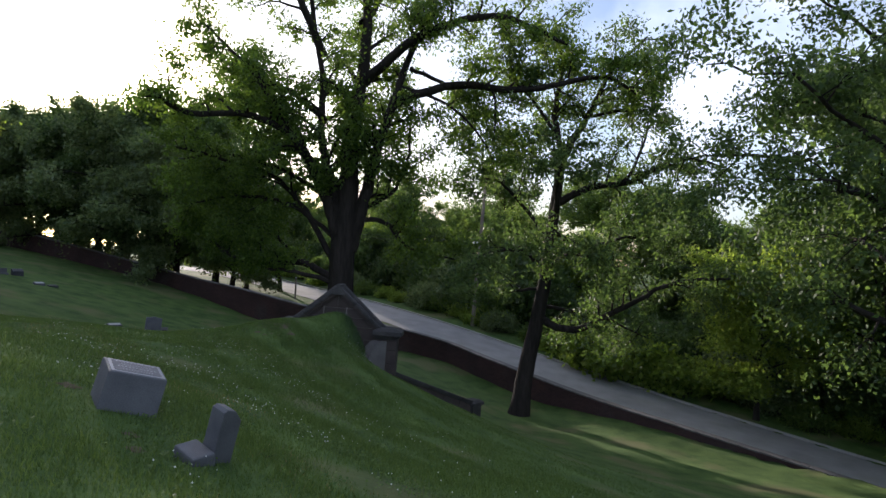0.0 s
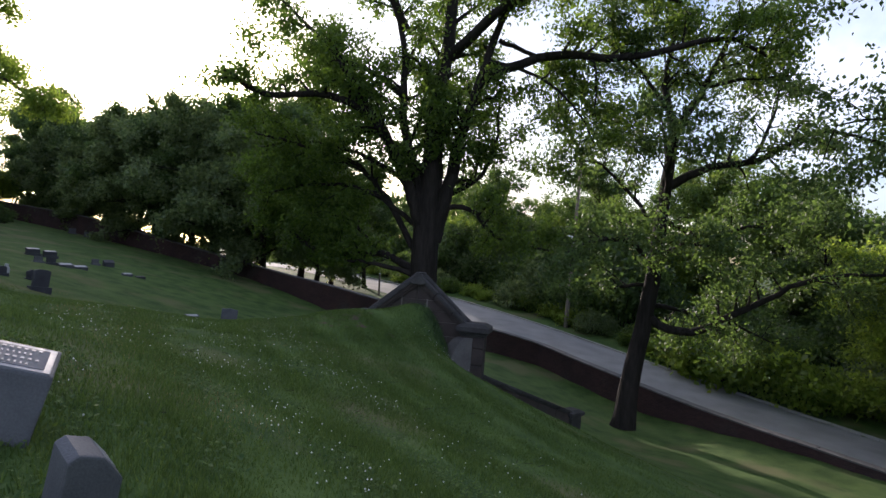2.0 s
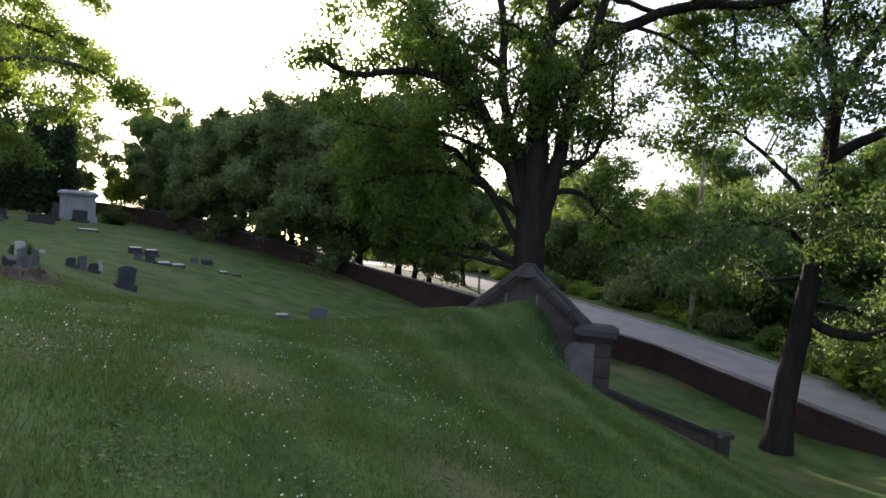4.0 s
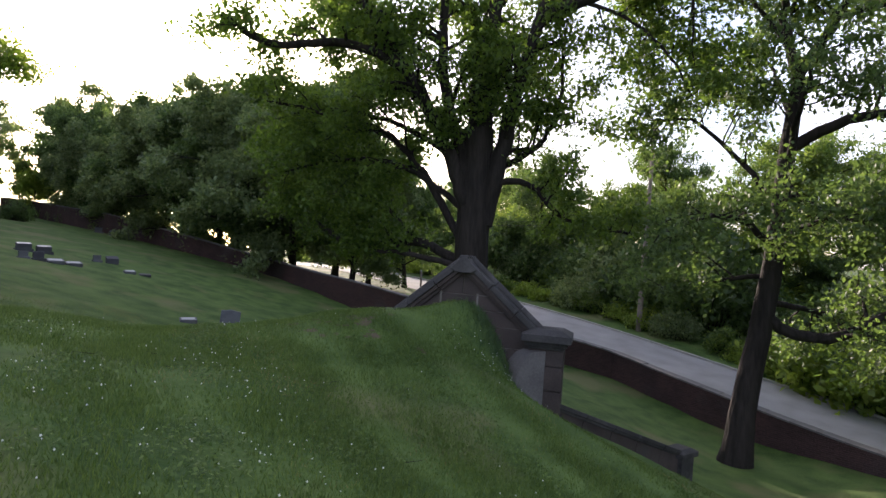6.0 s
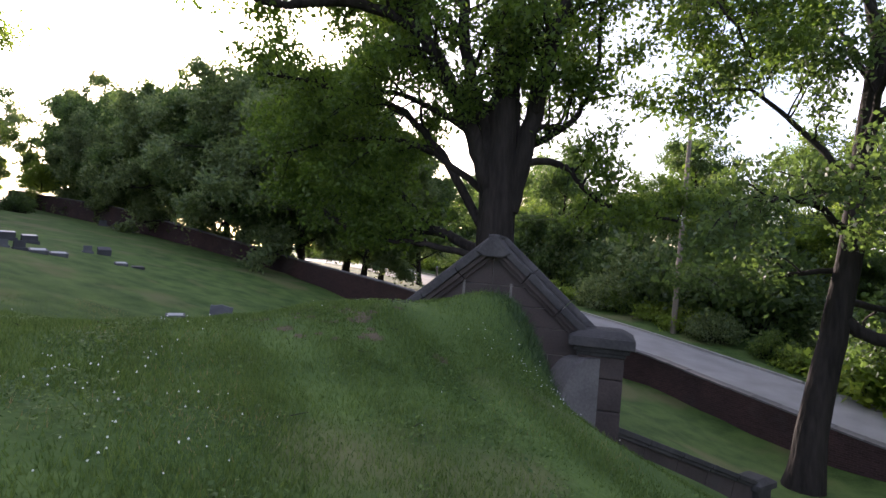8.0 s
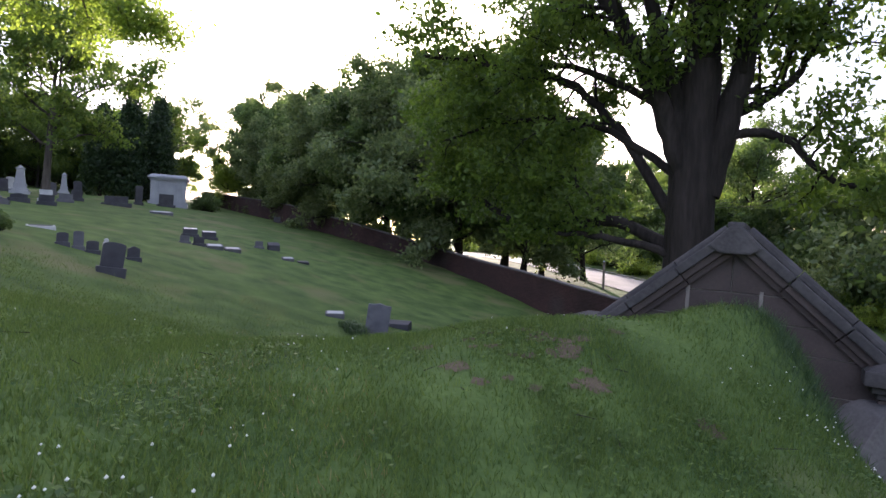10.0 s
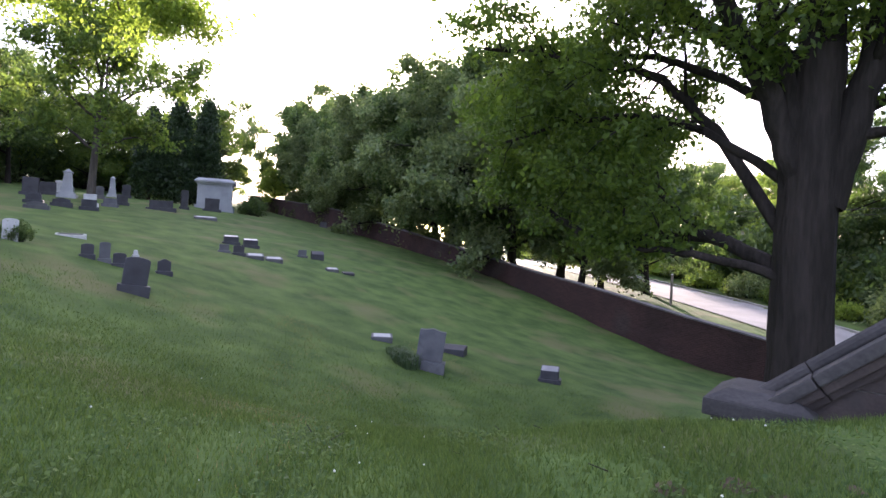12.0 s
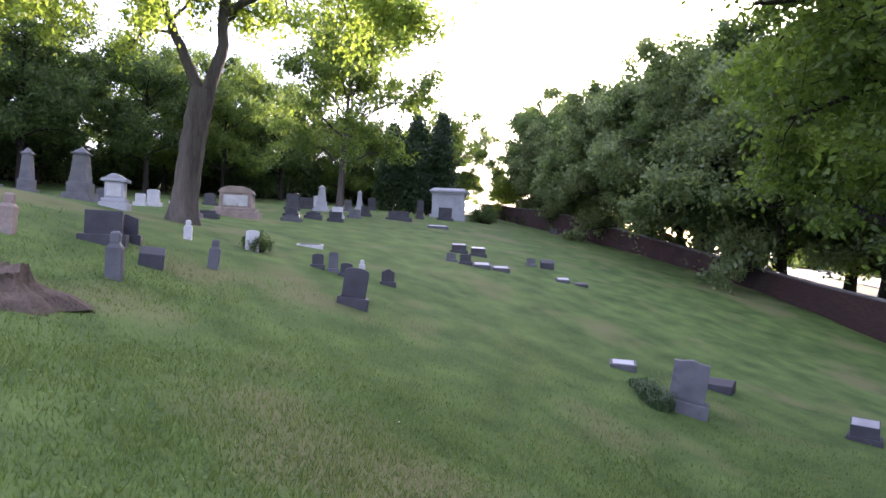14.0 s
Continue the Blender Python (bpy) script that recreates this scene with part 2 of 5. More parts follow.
# ---- the lie of the land ----
HILLS = [
    (0, -1, 4, 1.377), (-7, 4, 4, 2.827), (5, 5, 4, 1.774),
    (-47, 42, 9, 0.562), (-4.2, 19.2, 1.6, 0.598), (-3, 19.5, 3, 1.04),
    (0, 5, 4, 0.859), (-5, 8, 4, 0.399), (-4, 13, 4, 0.487),
    (0, 14, 5, 1.088), (-11, 21, 5, -0.396), (-14, 28, 6, -0.506),
    (-6, 28, 6, 0.255), (4, 30, 6, -0.459), (-18, 19, 7, 0.28),
    (-20, 30, 8, -0.164), (-9, 15, 4, 1.461), (-11, 42, 7, -1.271),
    (-28, 38, 10, 0.107), (-32, 24, 12, 0.832), (-22, 8, 8, 2.526),
    (3, 20, 5, -0.29), (-6.5, 20.5, 2, 0.596), (-3.4, 20.8, 0.9, 1.23),
    (-1.8, 20.2, 1.2, -0.924), (10, 24, 6, -0.717), (12, 14, 6, 0.717),
    (0, 22, 1.6, 0.001), (-1, 21, 1.0, 0.412), (8, 32, 4, 0.172),
    (2, 36, 4, -0.563), (0, -5, 4, 3.227), (-3.5, 20.3, 1.3, 0.2),
    (-5.8, 17.6, 1.2, 0.13), (4.2, 32, 3.5, -0.8), (2, 27, 2.2, -0.45),
    (-2.55, 20.45, 0.45, -1.05), (-2.9, 20.2, 0.4, 0.28), (-8.5, 14.5, 2.2, -0.22),
]
LAND = (-4.0741, -1.3088, -0.0141)
WALL_X = [-70, -0.14, 14.2, 30]
WALL_Y = [64.7, 39.28, 26.37, 12.1]
TOP_X = [-70, -66.8, -46.3, -28.6, -23, -19.7, -15.9, -13, -8, -1.3, 3.1, 7.5, 14.2, 30]
TOP_Z = [6.4, 6.1, 3.95, 0.95, -0.02, -0.60, -1.08, -1.65, -2.41, -3.4, -4.45, -5.4, -6.3, -8.5]
ROAD_AT, ROAD_U, ROAD_N = np.array((3.8, 37.1)), np.array((0.743, -0.669)), np.array((0.669, 0.743))
ROAD_S = [-160, -100, -60, -41, -23, -12, -6.5, 0, 6, 14, 25, 60]
ROAD_Z = [0.6, 0.2, -0.1, -0.5, -1.85, -3.05, -3.85, -4.85, -5.75, -6.75, -8.0, -10.0]
ROAD_WIDE = 5.2


def lawn(x, y):
    x, y = np.clip(x, -75, 14), np.clip(y, -12, 68)
    z = LAND[0] + LAND[1] * x / 10 + LAND[2] * y / 10
    for cx, cy, r, h in HILLS:
        z = z + h * np.exp(-((x - cx) ** 2 + (y - cy) ** 2) / (2 * r * r))
    return z


def road_sq(x, y):
    return (x - ROAD_AT[0]) * ROAD_U[0] + (y - ROAD_AT[1]) * ROAD_U[1], (x - ROAD_AT[0]) * ROAD_N[0] + (y - ROAD_AT[1]) * ROAD_N[1]


def outside(x, y):
    s, q = road_sq(x, y)
    zr = sum(np.interp(s + k, ROAD_S, ROAD_Z) for k in (-4, -2, 0, 2, 4)) / 5
    w = smoothstep(0.6, 14, -q)
    bank = 0.10 * smoothstep(ROAD_WIDE, ROAD_WIDE + 0.3, q) + 0.11 * np.clip(q - ROAD_WIDE - 1.5, 0, 30)
    return zr * (1 - w) + lawn(x, y) * w + bank - 0.05 * smoothstep(-0.3, 0.0, q) * smoothstep(ROAD_WIDE + 0.3, ROAD_WIDE, q)


VAULT_X, VAULT_Y = (-5.55, -2.4), 21.2


def ground(x, y):
    x, y = np.asarray(x, dtype=float), np.asarray(y, dtype=float)
    a, b = lawn(x, y), outside(x, y)
    k = smoothstep(0.06, 0.36, y - np.interp(x, WALL_X, WALL_Y))
    # the earth is cut away before the vault's front, which looks to the road
    cut = smoothstep(20.95, 21.35, y) * smoothstep(25.5, 22.5, y) * smoothstep(-6.3, -5.7, x) * smoothstep(-1.2, -2.0, x)
    a = a * (1 - cut) + np.minimum(a, -3.5) * cut
    lumps = 0.035 * np.sin(x * 1.7 + 0.6 * np.sin(y * 1.1)) * np.sin(y * 1.3 + 0.8 * np.sin(x * 0.9))
    return a * (1 - k) + b * k + lumps * (1 - k)


def gz(x, y):
    return float(ground(x, y))


def axis(lo, hi, step, far):
    mid = list(np.arange(lo, hi, step))
    up, k = [], step
    while mid[-1] + sum(up) < far:
        k *= 1.16
        up.append(k)
    down = [mid[0] - d for d in np.cumsum(up)][::-1]
    return np.array(down + mid + [mid[-1] + d for d in np.cumsum(up)])


gxs, gys = axis(-27, 10, 0.22, 500), axis(-4, 47, 0.22, 500)
GX, GY = np.meshgrid(gxs, gys)
GZ = ground(GX, GY)
nx, ny = len(gxs), len(gys)
idx = np.arange(nx * ny).reshape(ny, nx)
gme = bpy.data.meshes.new("ground")
gme.from_pydata(np.stack([GX, GY, GZ], -1).reshape(-1, 3).tolist(), [],
                np.stack([idx[:-1, :-1], idx[:-1, 1:], idx[1:, 1:], idx[1:, :-1]], -1).reshape(-1, 4).tolist())
gme.materials.append(LAWN)
gme.polygons.foreach_set("use_smooth", np.ones(len(gme.polygons), dtype=bool))
tagged(new("ground", gme), "sloping mown cemetery lawn with dry patches and clover", "ground", kind="structure")


def road_strip(name, q0, q1, lift, mat, s0=-150.0, s1=45.0, crown=0.0):
    ss = np.arange(s0, s1, 0.5)
    qs = np.linspace(q0, q1, 7)
    v, f = [], []
    for s in ss:
        for q in qs:
            p = ROAD_AT + ROAD_U * s + ROAD_N * q
            z = sum(np.interp(s + k, ROAD_S, ROAD_Z) for k in (-4, -2, 0, 2, 4)) / 5
            v.append((p[0], p[1], z + lift + crown * math.sin(math.pi * (q - q0) / (q1 - q0))))
    for i in range(len(ss) - 1):
        for j in range(6):
            a = i * 7 + j
            f.append((a, a + 1, a + 8, a + 7))
    return link(name, mesh_of(name, v, f, mat, True))


tagged(road_strip("road", 0.0, ROAD_WIDE, 0.02, ASPHALT, crown=0.05), "worn pale grey asphalt road running downhill", "road", kind="structure")


def kerb_piece():
    bm = bmesh.new()
    block(bm, -0.99, 0.99, -0.08, 0.08, -0.2, 0.13, 0.02)
    me = bpy.data.meshes.new("kerb_stone")
    bm.to_mesh(me)
    bm.free()
    me.materials.append(KERB)
    return me


kerb = thing("kerb", Matrix.Identity(4), "pale concrete kerb along the far side of the road", "kerb", kind="structure")
KERB_ME = kerb_piece()
for i in range(70):
    s = -100 + 2.0 * i
    p0 = ROAD_AT + ROAD_U * s + ROAD_N * (ROAD_WIDE + 0.06)
    za, zb = (float(sum(np.interp(s + d + k, ROAD_S, ROAD_Z) for k in (-4, -2, 0, 2, 4)) / 5) for d in (-1, 1))
    o = link("kerb_stone", KERB_ME, kerb)
    o.matrix_basis = pose(p0[0], p0[1], (za + zb) / 2, 0, -math.degrees(math.atan2(zb - za, 2)), -42.0)


# ---- the brick boundary wall with its stone coping ----
def wall_line():
    pts = []
    xs = np.concatenate([np.arange(-70, -0.14, 0.9), np.arange(-0.14, 28, 0.7)])
    for x in xs:
        y = float(np.interp(x, WALL_X, WALL_Y))
        z = float(sum(np.interp(x + k, TOP_X, TOP_Z) for k in (-1.5, 0, 1.5)) / 3)
        pts.append((float(x), y, z))
    return pts


def build_wall():
    pts = wall_line()
    v, f, uv = [], [], []
    run = 0.0
    for i, (x, y, z) in enumerate(pts):
        a, b = pts[max(i - 1, 0)], pts[min(i + 1, len(pts) - 1)]
        d = Vector((b[0] - a[0], b[1] - a[1])).normalized()
        n = Vector((-d.y, d.x)) * 0.19
        if i:
            run += math.hypot(x - pts[i - 1][0], y - pts[i - 1][1])
        low = min(gz(x - n.x * 3, y - n.y * 3), gz(x + n.x * 3, y + n.y * 3)) - 0.5
        low = min(low, z - 0.6)
        for sx, zz in ((-1, low), (-1, z), (1, z), (1, low)):
            v.append((x + n.x * sx, y + n.y * sx, zz))
            uv.append((run, zz))
    for i in range(len(pts) - 1):
        for j in range(3):
            a = i * 4 + j
            f.append((a, a + 4, a + 5, a + 1))
    me = mesh_of("wall_brick", v, f, BRICK)
    lay = me.uv_layers.new(name="UVMap")
    for lp in me.loops:
        lay.data[lp.index].uv = uv[lp.vertex_index]
    wall = tagged(link("wall_brick", me), "dark red brick boundary wall with stone coping", "wall", kind="structure")
    # coping slabs, each its own stone
    bm = bmesh.new()
    block(bm, -0.5, 0.5, -0.25, 0.25, 0.0, 0.07, 0.012)
    cme = bpy.data.meshes.new("coping_slab")
    bm.to_mesh(cme)
    bm.free()
    cme.materials.append(COPING)
    rng = random.Random(4)
    for (x0, y0, z0), (x1, y1, z1) in zip(pts, pts[1:]):
        ln = math.dist((x0, y0, z0), (x1, y1, z1))
        o = link("coping_slab", cme, wall)
        m = pose((x0 + x1) / 2, (y0 + y1) / 2, (z0 + z1) / 2 + rng.uniform(-0.006, 0.008), 0, 0, math.degrees(math.atan2(y1 - y0, x1 - x0)))
        m = m @ pose(0, 0, 0, 0, -math.degrees(math.atan2(z1 - z0, math.hypot(x1 - x0, y1 - y0))), 0)
        o.matrix_basis = m @ Matrix.Diagonal((ln - 0.012, 1, 1, 1))


build_wall()


# ---- the half-buried burial vault: a pedimented sandstone front seen from behind ----
def clip(poly, keep):
    out = []
    for i, p in enumerate(poly):
        q = poly[(i + 1) % len(poly)]
        a, b = keep(p), keep(q)
        if a >= 0:
            out.append(p)
        if (a >= 0) != (b >= 0):
            t = a / (a - b)
            out.append((p[0] + t * (q[0] - p[0]), p[1] + t * (q[1] - p[1])))
    return out


def build_vault():
    root = thing("burial_vault", pose(-3.9, 21.2, 0, 0, 2.2, 0), "weathered brown sandstone burial vault front sunk in a grassy mound", "vault")
    apex, half, foot = 0.30, 1.62, -1.10
    fall = half / (apex - foot)
    bm = bmesh.new()
    prism(bm, [(-half, foot), (half, foot), (0, apex)], "y", -0.17, 0.2)
    block(bm, -2.0, 2.0, -0.17, 0.25, -4.2, foot)
    part("backing_wall", bm, MORTAR, root, "pale mortar core of the gable")
    courses = [(-1.75, -1.40, (-2.0, -1.1, 0.0, 1.0, 2.0)), (-1.40, -0.98, (-2.0, -0.5, 0.6, 2.0)), (-0.98, -0.66, (-2.0, -0.62, 0.34, 2.0)), (-0.66, -0.34, (-2.0, -0.50, 0.31, 2.0)), (-0.34, 0.4, (-2.0, -0.02, 2.0))]
    for z0, z1, cuts in courses:
        for xa, xb in zip(cuts, cuts[1:]):
            g = 0.007
            poly = [(xa + g, z0 + g), (xb - g, z0 + g), (xb - g, z1 - g), (xa + g, z1 - g)]
            if z0 > -1.0:
                poly = clip(clip(poly, lambda p: (apex - p[1]) * fall - p[0]), lambda p: (apex - p[1]) * fall + p[0])
            if len(poly) < 3:
                continue
            bm = bmesh.new()
            prism(bm, poly, "y", -0.2 + random.uniform(-0.012, 0.006), -0.1, 0.008)
            part("stone_block", bm, GABLE_STONE, root)
    for x in (-0.5, 0.31):
        bm = bmesh.new()
        block(bm, x - 0.022, x + 0.022, -0.214, -0.15, -0.80, -0.30, 0.005)
        part("joint_strip", bm, MORTAR, root, "pale upright joint strip")
    ang = math.degrees(math.atan2(apex - foot, half))
    ln = math.hypot(half, apex - foot) + 0.12
    for side in (-1, 1):
        for i in range(3):
            u0, u1 = ln * i / 3 + 0.006, ln * (i + 1) / 3 - 0.006
            m = pose(0, 0, apex, 0, ang if side > 0 else 180 - ang, 0)
            if side < 0:
                m = pose(0, 0, apex, 0, 0, 180) @ pose(0, 0, 0, 0, ang, 0)
            bm = bmesh.new()
            block(bm, u0, u1, -0.40, 0.40, 0.02, 0.13, 0.02)
            bmesh.ops.transform(bm, matrix=m, verts=bm.verts)
            part("raking_coping", bm, BROWNSTONE, root)
            for dp, z0, z1 in ((0.34, -0.06, 0.022), (0.27, -0.13, -0.06)):
                bm = bmesh.new()
                block(bm, u0, u1, -dp, dp, z0, z1, 0.015)
                bmesh.ops.transform(bm, matrix=m, verts=bm.verts)
                part("under_moulding", bm, GABLE_STONE, root)
            bm = bmesh.new()
            roll = bmesh.ops.create_cone(bm, segments=14, radius1=0.085, radius2=0.085, depth=u1 - u0, cap_ends=True)
            bmesh.ops.transform(bm, matrix=pose((u0 + u1) / 2, 0.02, 0.15, 0, 90, 0), verts=roll["verts"])
            bmesh.ops.transform(bm, matrix=m, verts=bm.verts)
            part("roll_moulding", bm, BROWNSTONE, root)
    bm = bmesh.new()
    prism(bm, [(-0.30, 0.20), (-0.06, 0.46), (0.06, 0.46), (0.30, 0.20), (0.16, 0.12), (-0.16, 0.12)], "y", -0.43, 0.43, 0.03)
    for y in (-0.36, -0.12, 0.12, 0.36):
        block(bm, -0.10, 0.10, y - 0.06, y + 0.06, 0.42, 0.50, 0.03)
    part("ridge_stone", bm, BROWNSTONE, root, "worn carved ridge stone")
    for side in (-1, 1):
        cx, k, dz = (1.84, 0.94, -0.16) if side > 0 else (-1.60, 0.84, -0.08)
        pier = None
        for i, (z0, z1) in enumerate(((-4.2, -2.55), (-2.55, -2.0), (-2.0, -1.5), (-1.5, -1.15))):
            bm = bmesh.new()
            w = 0.36 if i else 0.42
            block(bm, cx - w, cx + w, -w, w, z0 + dz + 0.006, z1 + dz - 0.006, 0.018)
            pier = part("pier_stone", bm, GABLE_STONE, root)
        for nm, w, dp, z0, z1, tp in (("cap_neck", 0.40, 0.42, -1.15, -1.08, (1, 1)), ("cap_fillet", 0.46, 0.50, -1.08, -1.00, (1, 1)), ("cap_slab", 0.54, 0.60, -1.00, -0.84, (1, 1)), ("cap_top", 0.53, 0.59, -0.84, -0.74, (0.62, 0.66))):
            bm = bmesh.new()
            block(bm, cx - w * k, cx + w * k, -dp * k, dp * k, z0 + dz, z1 + dz, 0.02, top=tp)
            part(nm, bm, BROWNSTONE, root)
        curve = [(-0.20, -1.18), (-0.50, -1.20), (-0.62, -1.28), (-0.82, -1.62), (-0.96, -1.96), (-0.98, -2.08), (-0.91, -2.16), (-0.66, -2.20), (-0.57, -2.34), (-0.50, -2.9), (-0.20, -2.9)]
        bm = bmesh.new()
        prism(bm, curve, "x", -0.32, 0.32, 0.02)
        bmesh.ops.transform(bm, matrix=pose(cx - 0.02, 0, dz, 0, 0, -54 if side > 0 else -24), verts=bm.verts)
        # paler than the pier: sky light on the bracket put into its stone colour
        part("scroll_bracket", bm, COPING, root, "bulging scroll bracket under the cap")
    # low wing wall stepping downhill
    a, b = Vector((1.95, 0.0, -2.40)), Vector((5.19, 4.3, -4.2))
    d = b - a
    yaw = math.degrees(math.atan2(d.y, d.x))
    flat = math.hypot(d.x, d.y)
    slope = math.degrees(math.atan2(-d.z, flat))
    m = pose(a.x, a.y, a.z, 0, 0, yaw) @ pose(0, 0, 0, 0, slope, 0)
    L = d.length
    for i in range(5):
        u0, u1 = L * i / 5 + 0.008, L * (i + 1) / 5 - 0.008
        bm = bmesh.new()
        block(bm, u0, u1, -0.24, 0.24, -0.10, 0.0, 0.02)
        block(bm, u0, u1, -0.20, 0.20, -0.16, -0.09, 0.015)
        bmesh.ops.transform(bm, matrix=m, verts=bm.verts)
        part("wing_coping", bm, BROWNSTONE, root)
        bm = bmesh.new()
        block(bm, u0, u1, -0.15, 0.15, -1.3, -0.15, 0.01)
        bmesh.ops.transform(bm, matrix=m, verts=bm.verts)
        part("wing_stone", bm, GABLE_STONE, root)
    bm = bmesh.new()
    block(bm, -0.30, 0.30, -0.27, 0.27, -1.4, -0.12, 0.02)
    block(bm, -0.40, 0.40, -0.34, 0.34, -0.12, 0.02, 0.02)
    block(bm, -0.39, 0.39, -0.33, 0.33, 0.02, 0.10, 0.015, top=(0.6, 0.6))
    bmesh.ops.transform(bm, matrix=pose(b.x, b.y, b.z, 0, 0, yaw), verts=bm.verts)
    part("end_post", bm, BROWNSTONE, root, "squat end post of the wing wall")


build_vault()


# ---- trees ----
def tube(v, f, pts, radii, sides=7, ridges=0.0):
    """Adds a tapered limb through pts; ridges: how deep its bark is fluted."""
    base = len(v)
    prev = None
    for i, p in enumerate(pts):
        d = (pts[min(i + 1, len(pts) - 1)] - pts[max(i - 1, 0)]).normalized()
        if prev is None:
            prev = d.orthogonal().normalized()
        prev = (prev - d * prev.dot(d)).normalized()
        o = d.cross(prev)
        for j in range(sides):
            a = 2 * math.pi * j / sides
            k = 1 + ridges * (math.sin(5 * a + 0.15 * i) * 0.6 + math.sin(11 * a - 0.2 * i) * 0.5) if ridges else 1
            v.append(p + (prev * math.cos(a) + o * math.sin(a)) * radii[i] * k)
    for i in range(len(pts) - 1):
        for j in range(sides):
            a, b = base + i * sides + j, base + i * sides + (j + 1) % sides
            f.append((a, b, b + sides, a + sides))


def bend(pts, n, rng, wobble):
    """A smooth line with a little crookedness through the given points."""
    pts = [Vector(p) for p in pts]
    out = []
    for i in range(len(pts) - 1):
        p0, p1, p2, p3 = pts[max(i - 1, 0)], pts[i], pts[i + 1], pts[min(i + 2, len(pts) - 1)]
        for j in range(n):
            t = j / n
            c = 0.5 * ((2 * p1) + (p2 - p0) * t + (2 * p0 - 5 * p1 + 4 * p2 - p3) * t * t + (3 * p1 - p0 - 3 * p2 + p3) * t ** 3)
            if i or j:
                c = c + Vector((rng.uniform(-1, 1), rng.uniform(-1, 1), rng.uniform(-0.7, 0.7))) * wobble
            out.append(c)
    out.append(pts[-1])
    return out


def sprout(v, f, line, r0, rng, count, length, twigs, tips, start=0.3, lift=0.25, droop=0.0):
    """Side branches from a limb, and twigs from those; gathers the twig ends."""
    n = len(line)
    for i in range(count):
        t = start + (1 - start) * (i + rng.random()) / count
        k = min(int(t * (n - 1)), n - 2)
        p = line[k].lerp(line[k + 1], t * (n - 1) - k)
        d = (line[k + 1] - line[k]).normalized()
        side = Vector((rng.gauss(0, 1), rng.gauss(0, 1), rng.gauss(0, 0.6)))
        side = (side - d * side.dot(d)).normalized()
        way = (d * rng.uniform(0.2, 0.8) + side + Vector((0, 0, lift))).normalized()
        ln = length * rng.uniform(0.6, 1.25) * (1.15 - 0.5 * t)
        mid = p + way * ln * 0.55 + Vector((rng.uniform(-0.1, 0.1), rng.uniform(-0.1, 0.1), 0.05)) * ln
        end = p + way * ln + Vector((0, 0, -droop * ln))
        br = bend([p, mid, end], 3, rng, 0.03 * ln)
        rr = max(r0 * (1 - 0.6 * t) * 0.42, 0.018)
        tube(v, f, br, [rr * (1 - 0.75 * q / (len(br) - 1)) for q in range(len(br))], 5)
        for q in range(twigs):
            s = br[rng.randint(2, len(br) - 1)]
            w2 = (way + Vector((rng.gauss(0, 0.9), rng.gauss(0, 0.9), rng.gauss(0.1, 0.6) - droop))).normalized()
            e2 = s + w2 * ln * rng.uniform(0.25, 0.55)
            tube(v, f, [s, s.lerp(e2, 0.5) + Vector((0, 0, 0.03)), e2], [rr * 0.35, rr * 0.25, rr * 0.1], 3)
            tips.append((s.lerp(e2, 0.75), w2))
        tips.append((end, way))


def leaf_cloud(tips, per, spread, size, seed, flat=0.75):
    """Leaf-shaped faces in uneven sprays round the twig ends: an array of corners, four to a leaf."""
    g = np.random.default_rng(seed)
    c = np.array([tuple(p) for p, w in tips])
    w = np.array([tuple(d) for p, d in tips])
    n = len(c)
    many = g.poisson(per * g.uniform(0.45, 1.5, n))
    rep = np.repeat(np.arange(n), many)
    m = len(rep)
    scale = np.repeat(g.uniform(0.6, 1.25, n), many)[:, None]
    off = g.normal(0, 1, (m, 3)) * np.array((1, 1, flat)) * spread * 0.55 * scale
    off += w[rep] * (g.uniform(-0.8, 0.7, (m, 1)) * spread)
    p = c[rep] + off
    d = g.normal(0, 1, (m, 3)) + np.array((0, 0, -0.5))
    d /= np.linalg.norm(d, axis=1)[:, None]
    e = np.cross(d, g.normal(0, 1, (m, 3)) + np.array((0, 0, 1.2)))
    e /= np.linalg.norm(e, axis=1)[:, None] + 1e-6
    s = size * g.uniform(0.6, 1.35, (m, 1))
    a = p - d * s * 0.5
    b = p + e * s * 0.30 + d * s * 0.05
    t = p + d * s * 0.6
    h = p - e * s * 0.30 + d * s * 0.02
    return np.stack([a, b, t, h], 1).reshape(-1, 3)


def finish_tree(name, m, v, f, leaves, bark, leaf, label, category="tree", group=""):
    root = thing(name, m, label, category, group)
    link("trunk", mesh_of("trunk", v, f, bark, True), root)
    link("crown", quads_mesh("crown", leaves, leaf), root)
    return root


def trunk_line(v, f, h, r, lean, rng, flare=1.7, sides=12, top=0.25):
    pts = bend([(0, 0, -0.4), (lean[0] * 0.15, lean[1] * 0.15, h * 0.2), (lean[0] * 0.55, lean[1] * 0.55, h * 0.6), (lean[0], lean[1], h)], 5, rng, r * 0.05)
    radii = []
    for p in pts:
        t = max(p.z, 0) / h
        radii.append(r * (1 - (1 - top) * t) * (1 + (flare - 1) * math.exp(-max(p.z + 0.3, 0) / (1.2 * r + 0.2))))
    tube(v, f, pts, radii, sides)
    return pts


